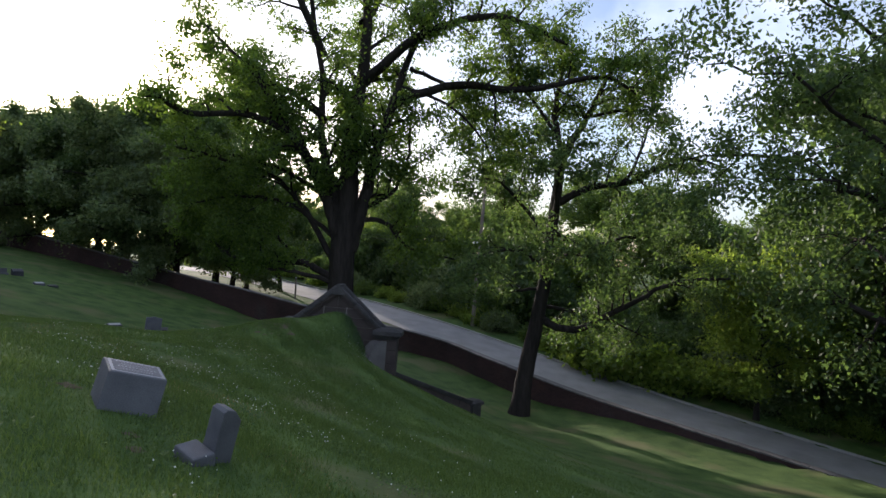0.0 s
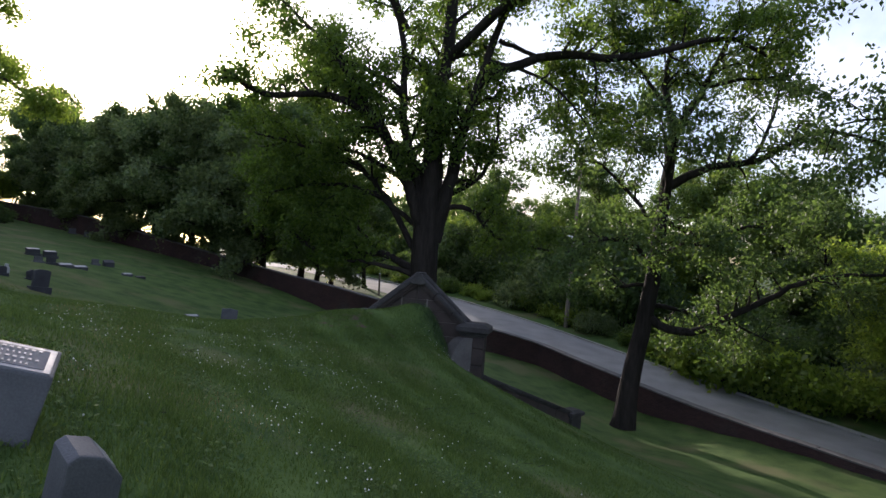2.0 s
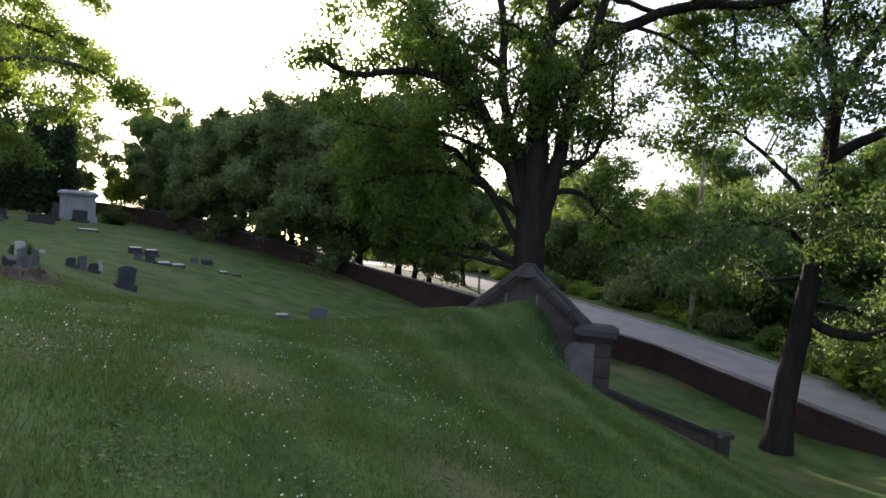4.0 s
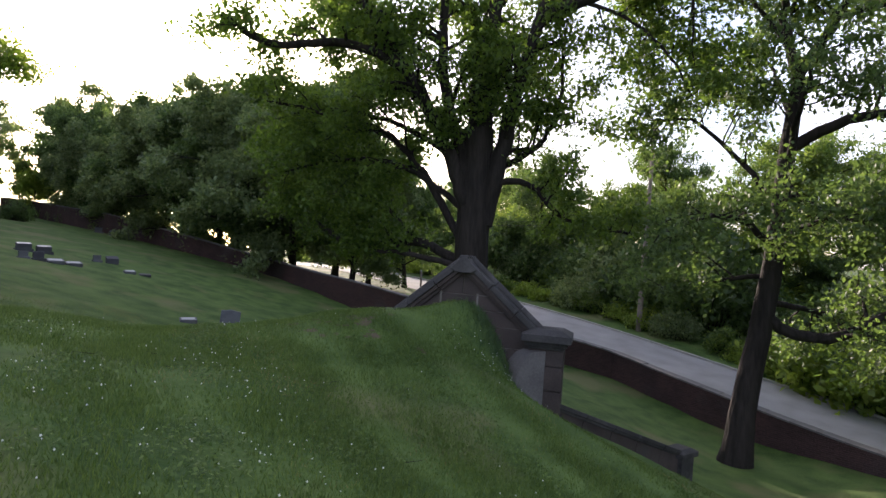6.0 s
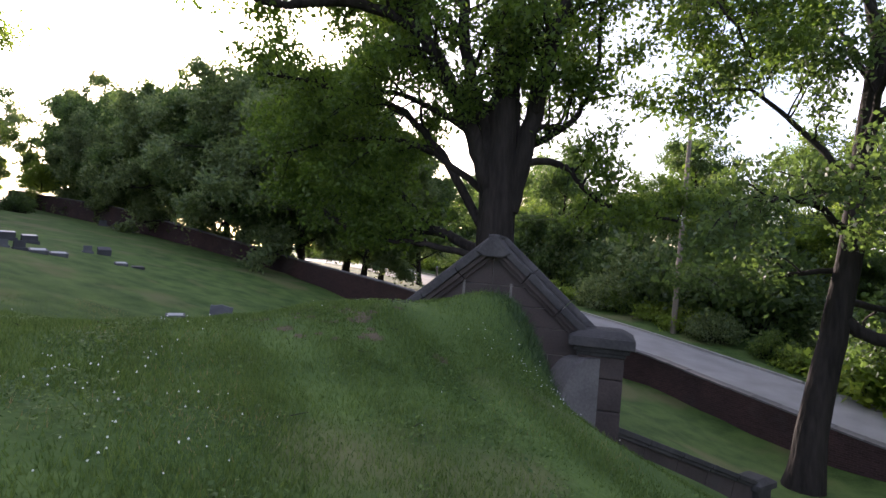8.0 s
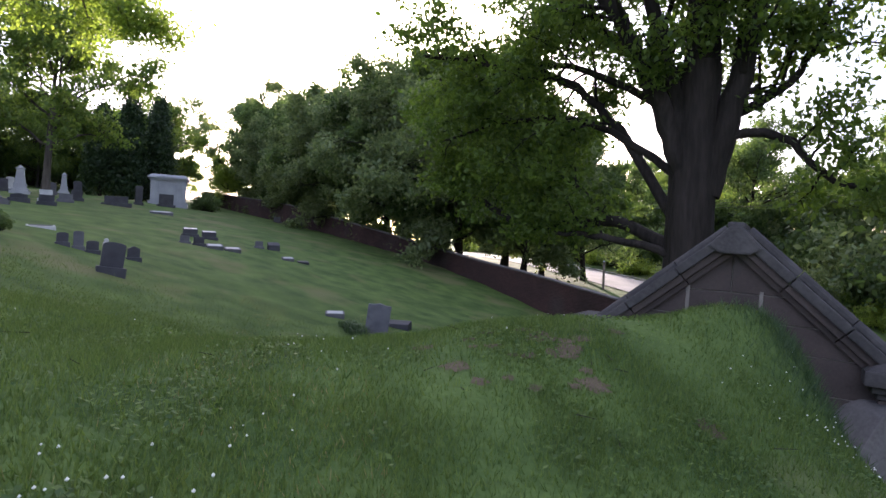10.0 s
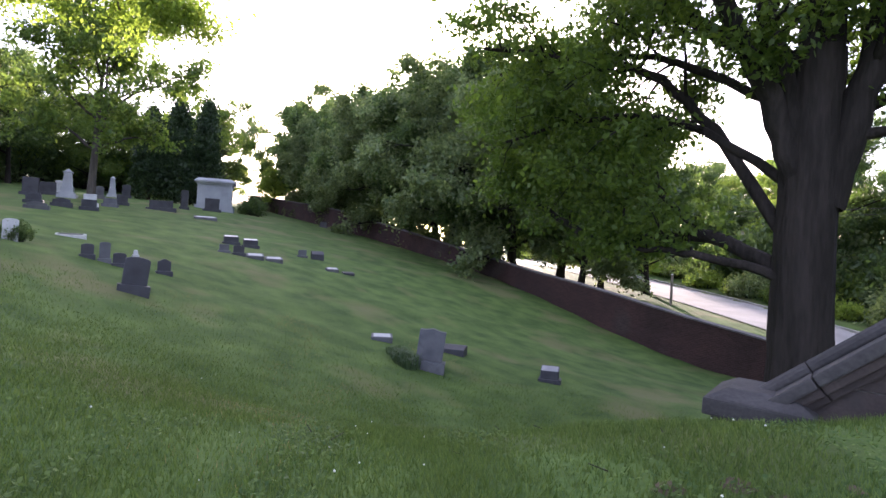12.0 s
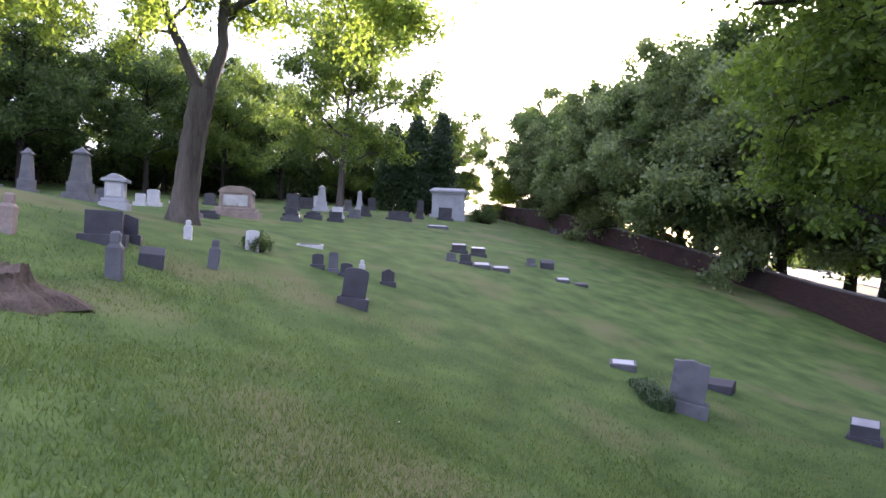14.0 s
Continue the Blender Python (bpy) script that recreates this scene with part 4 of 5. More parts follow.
def stone_root(name, x, y, turn, lean, label, group=STONE_GROUP, sink=0.0, tip=0.0):
    return thing(name, pose(x, y, gz(x, y) - sink, tip, lean, turn), label, "gravestone", group)


def cut_lines(root, y, z0, z1, w, rows, tilt=0.0, mat=None):
    """Worn unreadable lettering as plain bars."""
    rr = random.Random(int(w * 1000) + rows)
    for i in range(rows):
        z = z1 - (z1 - z0) * (i + 0.5) / rows
        half = w * rr.uniform(0.25, 0.45)
        bm = bmesh.new()
        block(bm, -half, half, y - 0.004, y + 0.004, z - 0.018, z + 0.018)
        part("inscription_line", bm, mat or INSCRIPTION, root)


def headstone(x, y, w, h, t, mat, label, turn=0.0, lean=0.0, tip=0.0, top="round", base=True, lines=0, name="headstone", base_h=0.16):
    """An upright stone with a shaped top, on a base block."""
    root = stone_root(name, x, y, turn, lean, label, tip=tip)
    z0 = -0.15
    if base:
        bm = bmesh.new()
        block(bm, -w * 0.64, w * 0.64, -t * 1.15, t * 1.15, -0.3, base_h, 0.018)
        part("base", bm, mat, root)
        z0 = base_h
    hw = w / 2
    if top == "round":
        cap = [(hw * math.cos(a), h - hw * 0.32 + hw * 0.32 * math.sin(a)) for a in np.linspace(0, math.pi, 11)]
    elif top == "peak":
        cap = [(hw, h - 0.05), (hw * 0.55, h - 0.045), (0, h), (-hw * 0.55, h - 0.045), (-hw, h - 0.05)]
    elif top == "serp":
        cap = [(hw * (1 - k / 6), h - 0.07 + 0.07 * math.sin(math.pi * k / 12) ** 2) for k in range(13)]
    else:
        cap = [(hw, h), (-hw, h)]
    bm = bmesh.new()
    prism(bm, [(hw, z0)] + [(float(a), float(b)) for a, b in cap] + [(-hw, z0)], "y", -t / 2, t / 2, 0.012)
    part("tablet", bm, mat, root)
    if lines:
        cut_lines(root, -t / 2 - 0.003, z0 + h * 0.25, h * 0.82, w, lines)
    return root


def slant_marker(x, y, w, h, d, mat, label, turn=0.0, lean=0.0, tip=0.0, face=None, lines=0, base=False, front=0.62):
    """A wedge-shaped marker with a sloping top face."""
    root = stone_root("slant_marker", x, y, turn, lean, label, tip=tip)
    if base:
        bm = bmesh.new()
        block(bm, -w * 0.62, w * 0.62, -d * 0.62, d * 0.62, -0.25, 0.1, 0.015)
        part("base", bm, mat, root)
    bm = bmesh.new()
    prism(bm, [(-d / 2, -0.2), (-d / 2, h * front), (d * 0.32, h), (d / 2, h), (d / 2, -0.2)], "x", -w / 2, w / 2, 0.014)
    part("wedge", bm, mat, root)
    if face:
        a = math.atan2(h * (1 - front), d * 0.82)
        ln = math.hypot(h * (1 - front), d * 0.82)
        bm = bmesh.new()
        block(bm, -w * 0.46, w * 0.46, -ln * 0.46, ln * 0.46, -0.004, 0.008, 0.003)
        bmesh.ops.transform(bm, matrix=pose(0, -d * 0.09, h * (1 + front) / 2, math.degrees(a), 0, 0), verts=bm.verts)
        plate = part("face_plate", bm, face, root, "pale worn lettered face")
        if lines:
            bm = bmesh.new()
            block(bm, -w * 0.40, w * 0.40, -ln * 0.37, ln * 0.37, 0.006, 0.011, 0.002)
            bmesh.ops.transform(bm, matrix=pose(0, -d * 0.09, h * (1 + front) / 2, math.degrees(a), 0, 0), verts=bm.verts)
            part("sunk_panel", bm, INSCRIPTION, plate)
        for i in range(lines):
            bm = bmesh.new()
            yy = ln * (0.27 - 0.54 * i / max(lines - 1, 1))
            hw = w * (0.35 - 0.08 * (i % 2))
            n = 11
            for j in range(n):
                x0 = -hw + 2 * hw * j / n
                block(bm, x0 + 0.006, x0 + 2 * hw / n - 0.010, yy - ln * 0.035, yy + ln * 0.035, 0.010, 0.015)
            bmesh.ops.transform(bm, matrix=pose(0, -d * 0.09, h * (1 + front) / 2, math.degrees(a), 0, 0), verts=bm.verts)
            part("inscription_line", bm, FACE, plate)
    return root


def flat_marker(x, y, w, d, h, mat, label, turn=0.0, lean=0.0, tip=0.0):
    root = stone_root("flat_marker", x, y, turn, lean, label, tip=tip)
    bm = bmesh.new()
    block(bm, -w / 2, w / 2, -d / 2, d / 2, -0.2, h, 0.015)
    part("slab", bm, mat, root)
    bm = bmesh.new()
    block(bm, -w * 0.40, w * 0.40, -d * 0.36, d * 0.36, h, h + 0.006, 0.002)
    part("lettered_panel", bm, MARBLE if mat is GRANITE else DARK_GRANITE, root, "worn lettered panel")
    return root


def square_post(x, y, w, h, mat, label, turn=0.0, lean=0.0, peak=True):
    root = stone_root("stone_post", x, y, turn, lean, label)
    bm = bmesh.new()
    block(bm, -w / 2, w / 2, -w / 2, w / 2, -0.2, h * 0.66, 0.014)
    part("shaft", bm, mat, root)
    bm = bmesh.new()
    block(bm, -w * 0.46, w * 0.46, -w * 0.46, w * 0.46, h * 0.66, h * 0.74, 0.01, top=(0.66, 0.66))
    block(bm, -w * 0.31, w * 0.31, -w * 0.31, w * 0.31, h * 0.74, h * 0.95, 0.012)
    block(bm, -w * 0.30, w * 0.30, -w * 0.30, w * 0.30, h * 0.95, h, 0.01, top=(0.5, 0.5))
    part("cap", bm, mat, root)
    return root


def obelisk(x, y, w, h, mat, label, turn=0.0, urn=False):
    root = stone_root("obelisk", x, y, turn, 0, label)
    for i, (k, a, b) in enumerate(((1.9, -0.3, 0.09), (1.55, 0.09, 0.17), (1.2, 0.17, 0.36))):
        bm = bmesh.new()
        block(bm, -w * k / 2, w * k / 2, -w * k / 2, w * k / 2, h * a if a > 0 else -0.4, h * b, 0.02)
        part("pedestal_stage", bm, mat, root)
    bm = bmesh.new()
    block(bm, -w / 2, w / 2, -w / 2, w / 2, h * 0.36, h * 0.86, 0.015, top=(0.72, 0.72))
    part("shaft", bm, mat, root)
    bm = bmesh.new()
    block(bm, -w * 0.47, w * 0.47, -w * 0.47, w * 0.47, h * 0.86, h * 0.90, 0.015)
    block(bm, -w * 0.40, w * 0.40, -w * 0.40, w * 0.40, h * 0.90, h, 0.012, top=(0.12, 0.12))
    part("cap", bm, mat, root)
    return root


# near the start of the walk
def broken_pillow_stone(x, y):
    root = thing("leaning_tablet", pose(x, y, gz(x, y) - 0.06, 3, 13, 0) @ Matrix.Scale(0.75, 4), "grey tablet leaning from its sunken base stone", "gravestone", STONE_GROUP)
    bm = bmesh.new()
    prism(bm, [(-0.12, -0.25), (-0.12, 0.64), (-0.08, 0.67), (0.02, 0.65), (0.12, 0.54), (0.12, -0.25)], "y", -0.105, 0.105, 0.012)
    bmesh.ops.transform(bm, matrix=pose(0, 0, 0, 0, 0, 58), verts=bm.verts)
    tablet = part("tablet", bm, GRANITE, root)
    bm = bmesh.new()
    for i in range(4):
        block(bm, 0.035 + 0.02 * i, 0.05 + 0.02 * i, -0.08, 0.08, 0.0, 0.012)
    bmesh.ops.transform(bm, matrix=pose(0, 0, 0, 0, 0, 58) @ pose(0.0, 0, 0.655, 0, 45, 0), verts=bm.verts)
    part("inscription_line", bm, FACE, tablet, "worn pale carved lines on the bevel")
    bm = bmesh.new()
    block(bm, -0.17, 0.17, -0.22, 0.18, -0.3, 0.24, 0.02, top=(0.72, 0.9))
    bmesh.ops.transform(bm, matrix=pose(-0.15, -0.18, 0.0, 0, -8, 56), verts=bm.verts)
    part("base", bm, GRANITE, root, "cracked base stone tipped into the turf")
    bm = bmesh.new()
    block(bm, -0.24, 0.24, -0.20, 0.20, -0.3, 0.08, 0.02)
    bmesh.ops.transform(bm, matrix=pose(0.06, -0.36, -0.03, 4, 6, 16), verts=bm.verts)
    part("footing", bm, DARK_GRANITE, root, "broken lower footing")


broken_pillow_stone(-1.56, 4.45)
slant_marker(-2.68, 5.14, 0.50, 0.38, 0.42, GRANITE, "tilted grey granite slant marker with worn lettered face", turn=40, lean=15, tip=-3, face=FACE, lines=4, front=0.78)

# the middle lawn
headstone(-18.4, 22.0, 0.53, 0.80, 0.20, DARK_GRANITE, "dark rounded headstone leaning on a low base", turn=64, lean=6, top="round")
ROW = [(-21.6, 22.45, 0.30, 0.36, DARK_GRANITE, "round"), (-21.5, 22.85, 0.26, 0.52, GRANITE, "round"), (-21.2, 23.1, 0.32, 0.36, DARK_GRANITE, "round"), (-20.9, 24.2, 0.34, 0.42, DARK_GRANITE, "serp")]
for x, y, w, h, mt, tp in ROW:
    headstone(x, y, w, h, 0.16, mt, "small weathered tablet in a short row", turn=66, top=tp, name="small_headstone", base_h=0.08)
square_post(-21.7, 23.8, 0.18, 0.42, MARBLE, "slim marble post with a white cap", 66)
slant_marker(-28.0, 31.5, 0.62, 0.40, 0.36, DARK_GRANITE, "dark slant marker with a pale top edge, one of two", turn=60, face=FACE, base=True, front=0.82)
slant_marker(-27.6, 32.25, 0.62, 0.40, 0.36, DARK_GRANITE, "dark slant marker standing close beside its twin", turn=60, face=FACE, base=True, front=0.82)
headstone(-25.8, 29.6, 0.36, 0.30, 0.2, GRANITE, "tiny grey marker stone", turn=60, top="flat", name="marker_stone", base_h=0.06)
headstone(-25.4, 30.0, 0.42, 0.36, 0.2, DARK_GRANITE, "small dark marker stone on a base", turn=60, top="flat", name="marker_stone", base_h=0.08)
flat_marker(-25.0, 30.5, 0.68, 0.40, 0.16, GRANITE, "low flat grey marker with white panel", 60, tip=16)
flat_marker(-24.8, 31.3, 0.68, 0.40, 0.16, GRANITE, "low flat grey marker next to another", 60, tip=14)
headstone(-26.4, 34.3, 0.36, 0.34, 0.2, GRANITE, "small grey block marker", turn=58, top="flat", name="marker_stone", base_h=0.08)
slant_marker(-25.9, 34.8, 0.58, 0.40, 0.32, DARK_GRANITE, "dark slant marker near the wall", turn=58)
flat_marker(-23.7, 33.6, 0.52, 0.34, 0.14, GRANITE, "flat grey marker with white panel", 58, tip=14)
flat_marker(-23.3, 34.2, 0.5, 0.34, 0.10, DARK_GRANITE, "flat dark marker in the turf", 58, tip=10)
flat_marker(-25.2, 23.6, 0.85, 0.55, 0.06, MARBLE, "white ledger slab lying in the grass", 66, tip=6)

# the grey headstone by the wall, with its plants
headstone(-13.75, 27.2, 0.67, 1.06, 0.20, GRANITE, "grey granite headstone with a low pointed top on a dark base", turn=32, lean=6, top="peak", base_h=0.24)
# sunlight on this marker's top is given by its pale marble panel
flat_marker(-15.9, 27.9, 0.60, 0.36, 0.15, GRANITE, "small low marker, sunlight on its top put into a pale panel", 42, tip=12)
slant_marker(-14.65, 29.7, 0.80, 0.22, 0.5, DARK_GRANITE, "low dark slab tilted behind the headstone", turn=20)
slant_marker(-11.8, 30.4, 0.50, 0.42, 0.40, DARK_GRANITE, "small dark slant marker with a bright upper edge", turn=20, face=FACE, base=True, front=0.78)

# the upper ground on the left
square_post(-17.0, 17.3, 0.23, 0.74, GRANITE, "narrow grey stone post with a worn cap", 72)
square_post(-19.2, 19.25, 0.21, 0.60, GRANITE, "narrow leaning grey stone post", 70, lean=4)
square_post(-21.9, 19.25, 0.18, 0.46, MARBLE, "slim pale post by the old tree", 70)
slant_marker(-18.4, 18.0, 0.42, 0.34, 0.30, DARK_GRANITE, "small dark tilted marker", turn=80, lean=4)
headstone(-19.3, 17.3, 0.62, 0.58, 0.24, DARK_GRANITE, "broad dark headstone on a long base", turn=78, top="flat", base_h=0.14)
square_post(-18.7, 15.85, 0.24, 0.66, PINK_STONE, "rusty weathered stone post", 74, lean=3)
headstone(-19.9, 17.72, 0.45, 0.5, 0.2, DARK_GRANITE, "dark tablet behind a stone post", turn=78, top="serp", base_h=0.1)


def block_monument(x, y, w, h, mat, label, turn, cap="gable"):
    root = stone_root("monument", x, y, turn, 0, label)
    bm = bmesh.new()
    block(bm, -w * 0.68, w * 0.68, -w * 0.5, w * 0.5, -0.4, h * 0.16, 0.03)
    block(bm, -w * 0.58, w * 0.58, -w * 0.42, w * 0.42, h * 0.16, h * 0.28, 0.03)
    part("base", bm, mat, root)
    bm = bmesh.new()
    block(bm, -w * 0.46, w * 0.46, -w * 0.32, w * 0.32, h * 0.28, h * 0.76, 0.03)
    part("die", bm, mat, root)
    bm = bmesh.new()
    if cap == "gable":
        block(bm, -w * 0.62, w * 0.62, -w * 0.46, w * 0.46, h * 0.76, h * 0.86, 0.03)
        prism(bm, [(-w * 0.5, h * 0.86), (w * 0.5, h * 0.86), (w * 0.12, h), (-w * 0.12, h)], "y", -w * 0.4, w * 0.4, 0.02)
    else:
        prism(bm, [(-w * 0.5, h * 0.76), (w * 0.5, h * 0.76), (w * 0.42, h * 0.92), (w * 0.2, h), (-w * 0.2, h), (-w * 0.42, h * 0.92)], "y", -w * 0.34, w * 0.34, 0.03)
    part("cap", bm, mat, root)
    bm = bmesh.new()
    block(bm, -w * 0.34, w * 0.34, -w * 0.33 - 0.012, -w * 0.30, h * 0.34, h * 0.70, 0.008)
    part("inset_panel", bm, MARBLE, root, "pale inset panel")


block_monument(-26.3, 18.05, 0.56, 0.98, PALE_STONE, "pale grey stone monument with a gabled cap", 70)
block_monument(-34.0, 23.5, 1.5, 1.32, PINK_STONE, "massive rusty granite monument with a humped top", 66, "hump")
obelisk(-32.0, 17.4, 0.58, 2.0, GRANITE, "tall grey obelisk with a pointed cap", 66)
obelisk(-36.0, 15.7, 0.42, 2.0, GRANITE, "slender grey column monument", 66)
obelisk(-45.2, 32.0, 0.55, 1.75, PALE_STONE, "pale stone obelisk near the trees", 60)
obelisk(-51.0, 37.6, 0.4, 1.6, PALE_STONE, "small pale pillar monument under the trees", 60)
FAR = [(-45.0, 29.9, 1.2, 1.3, "d", "flat"), (-47.0, 31.4, 2.0, 1.0, "d", "flat"), (-53.6, 40.0, 0.9, 1.3, "d", "round"), (-41.2, 35.8, 2.0, 0.75, "d", "flat"), (-44.3, 39.3, 0.7, 1.7, "d", "round"), (-45.0, 42.0, 1.5, 1.2, "d", "flat"),
       (-37.4, 27.2, 0.95, 0.55, "d", "flat"), (-37.1, 28.3, 1.1, 0.5, "d", "serp"), (-36.5, 29.3, 1.0, 0.65, "d", "flat"), (-34.2, 26.1, 1.1, 0.4, "g", "serp"), (-40.3, 32.2, 1.0, 0.6, "g", "flat"), (-39.2, 30.6, 0.9, 0.8, "m", "flat"), (-42.5, 34.0, 0.9, 0.8, "d", "flat"),
       (-38.4, 20.7, 0.8, 1.0, "m", "round"), (-37.4, 20.0, 0.6, 0.7, "m", "flat"), (-42.0, 22.3, 0.7, 0.8, "m", "round"), (-37.5, 18.5, 0.7, 0.8, "g", "round"), (-44.0, 24.5, 0.9, 0.9, "d", "round"), (-41.0, 18.0, 0.6, 0.8, "m", "round"),
       (-33.5, 14.0, 0.7, 0.8, "g", "flat"), (-30.0, 14.8, 0.8, 0.6, "g", "round"), (-47.5, 35.0, 0.8, 1.0, "g", "round"), (-49.2, 33.2, 0.7, 1.1, "m", "round"), (-29.0, 20.6, 0.9, 0.35, "g", "flat"), (-31.0, 21.6, 1.0, 0.35, "d", "flat")]
for x, y, w, h, c, tp in FAR:
    mt, word = {"d": (DARK_GRANITE, "dark granite"), "g": (GRANITE, "grey granite"), "m": (MARBLE, "white marble")}[c]
    headstone(x, y, w * 0.68, h * 0.8, 0.24, mt, word + " headstone on the upper lawn", turn=64 + rng.uniform(-5, 5), lean=rng.uniform(-2, 2), top=tp)
flat_marker(-37.8, 36.7, 1.3, 0.8, 0.15, GRANITE, "broad grey ledger stone", 60, tip=8)
for x, y in ((-46.0, 54.5), (-43.5, 53.6), (-41.3, 52.6)):
    headstone(x, y, 0.6, 0.5, 0.2, GRANITE, "small grey stone at the foot of the wall", turn=60, top="flat", name="marker_stone", base_h=0.08)


def stump(x, y):
    root = thing("tree_stump", pose(x, y, gz(x, y)) @ Matrix.Scale(0.60, 4), "broad rotting tree stump with splayed roots", "stump")
    v, f = [], []
    rr = random.Random(9)
    n = 72
    rings = ((-0.30, 1.45), (-0.02, 1.18), (0.10, 0.98), (0.24, 0.86), (0.40, 0.80), (0.50, 0.79))
    ph = [rr.uniform(0, 6.28) for _ in range(4)]
    chips = [rr.uniform(-0.05, 0.05) for _ in range(n)]
    for i, (z, r) in enumerate(rings):
        for j in range(n):
            a = 2 * math.pi * j / n
            root_arm = max(0.0, math.sin(3 * a + ph[0])) ** 2 * (0.34, 0.30, 0.18, 0.07, 0.02, 0.0)[i]
            k = r * (1 + root_arm + 0.05 * math.sin(7 * a + ph[1]) + 0.035 * math.sin(19 * a + ph[3]) + chips[j] * 0.5)
            v.append((math.cos(a) * k, math.sin(a) * k, z + (0.07 * math.sin(5 * a + ph[2]) + chips[j] * 1.4 if i > 3 else 0)))
    for i in range(len(rings) - 1):
        for j in range(n):
            f.append((i * n + j, i * n + (j + 1) % n, (i + 1) * n + (j + 1) % n, (i + 1) * n + j))
    link("bark_skirt", mesh_of("bark_skirt", v, f, DEAD_WOOD), root)
    tv = [Vector(p) for p in v[-n:]] + [Vector((0, 0, 0.40))]
    link("cut_face", mesh_of("cut_face", tv, [(j, (j + 1) % n, n) for j in range(n)], DEAD_WOOD), root, "grey cracked cut face")


stump(-14.95, 15.75)


# ---- low plants ----
def bush_meshes(seed, r, h, count, size, per, spread, leaf):
    rr = random.Random(seed)
    v, f, tips = [], [], []
    for i in range(count):
        a, k = rr.uniform(0, 6.283), math.sqrt(rr.random())
        p = Vector((math.cos(a) * k * r, math.sin(a) * k * r, h * (0.15 + 0.85 * rr.random()) * (1 - 0.5 * k * k)))
        q = Vector((p.x * 0.5, p.y * 0.5, -0.15))
        tube(v, f, [q, q.lerp(p, 0.5) + Vector((0, 0, 0.08 * h)), p], [0.022, 0.015, 0.005], 3)
        tips.append((p, (p - q).normalized()))
    return mesh_of("bush_frame", v, f, BARK, True), quads_mesh("foliage", leaf_cloud(tips, per, spread, size, seed), leaf)


BUSH = [bush_meshes(71, 1.5, 1.8, 90, 0.20, 34, 0.42, LEAF_FAR), bush_meshes(72, 1.8, 2.4, 110, 0.22, 34, 0.48, LEAF_GREY), bush_meshes(73, 1.3, 1.3, 80, 0.18, 34, 0.36, LEAF_SUNLIT), bush_meshes(74, 2.0, 3.2, 130, 0.24, 34, 0.52, LEAF_DARK)]


def bush(k, x, y, sc, label, group, name="bush"):
    root = thing(name, pose(x, y, gz(x, y), 0, 0, rng.uniform(0, 360)) @ Matrix.Scale(sc, 4), label, "bush", group)
    link("bush_frame", BUSH[k][0], root)
    link("foliage", BUSH[k][1], root)


for i in range(46):
    s = -70 + 2.35 * i
    x, y = along_road(s + rng.uniform(-0.6, 0.6), ROAD_WIDE + 2.1 + rng.uniform(-0.3, 1.6))
    bush((0, 2, 2, 1)[i % 4], x, y, rng.uniform(0.7, 1.05), "leafy roadside shrub on the bank", "roadside shrubs")
for i in range(34):
    s = -70 + 3.2 * i
    x, y = along_road(s + rng.uniform(-1, 1), ROAD_WIDE + 5.0 + rng.uniform(-0.6, 2.5))
    bush((3, 1, 3, 0)[i % 4], x, y, rng.uniform(0.9, 1.4), "tall shrub at the edge of the wood", "woodland shrubs")
for i in range(22):
    x, y = along_road(-78 + 3.3 * i + rng.uniform(-1, 1), ROAD_WIDE + 7.5 + rng.uniform(-1.0, 2.0))
    bush((3, 1, 0)[i % 3], x, y, rng.uniform(1.5, 2.1), "tall dense shrub at the edge of the wood", "woodland shrubs")
# sun that the wood keeps off these shrubs is put into their leaf colour
for x, y, sc in ((9.4, 41.2, 2.0), (11.6, 39.6, 2.3), (13.9, 37.6, 1.7), (24.0, 28.6, 1.9)):
    bush(2, x, y, sc, "sunlit yellow-green shrub overhanging the road", "sunlit shrubs")
for i in range(16):
    x = -24.0 - 2.4 * i
    bush(3 if i % 2 else 1, x, float(np.interp(x, WALL_X, WALL_Y)) + rng.uniform(1.0, 2.2), rng.uniform(0.5, 0.8), "shrub growing under the trees by the wall", "shrubs by the wall")
for i in range(26):
    a = i / 25
    bush(3 if i % 3 else 1, -53 - 20 * a + rng.uniform(-1.5, 1.5), -8 + 70 * a + rng.uniform(-1, 1), rng.uniform(1.2, 1.7), "dark shrub at the back of the cemetery", "shrubs at the back")
bush(3, -47.2, 47.4, 0.55, "clipped dark shrub beside the mausoleum", "shrubs by the wall", "round_shrub")
def strap_plant(x, y, seed, tall, r):
    rr = random.Random(seed)
    v = []
    for i in range(130):
        a, k = rr.uniform(0, 6.283), math.sqrt(rr.random()) * r
        q = Vector((math.cos(a) * k, math.sin(a) * k, -0.02))
        b2 = rr.uniform(0, 6.283)
        d = Vector((math.cos(b2), math.sin(b2), 0))
        s = Vector((-d.y, d.x, 0)) * rr.uniform(0.008, 0.014)
        h = tall * rr.uniform(0.55, 1.1)
        m1 = q + d * h * 0.22 + Vector((0, 0, h * 0.75))
        t1 = q + d * h * rr.uniform(0.5, 0.9) + Vector((0, 0, h * rr.uniform(0.55, 0.95)))
        v += [q - s, q + s, m1 + s, m1 - s, m1 - s, m1 + s, t1 + s * 0.3, t1 - s * 0.3]
    root = thing("grave_plant", pose(x, y, gz(x, y)), "dark strap-leaved plant before the grey headstone", "plant", "grave plants")
    link("foliage", quads_mesh("foliage", np.array([tuple(p) for p in v]), STRAP_LEAF), root)


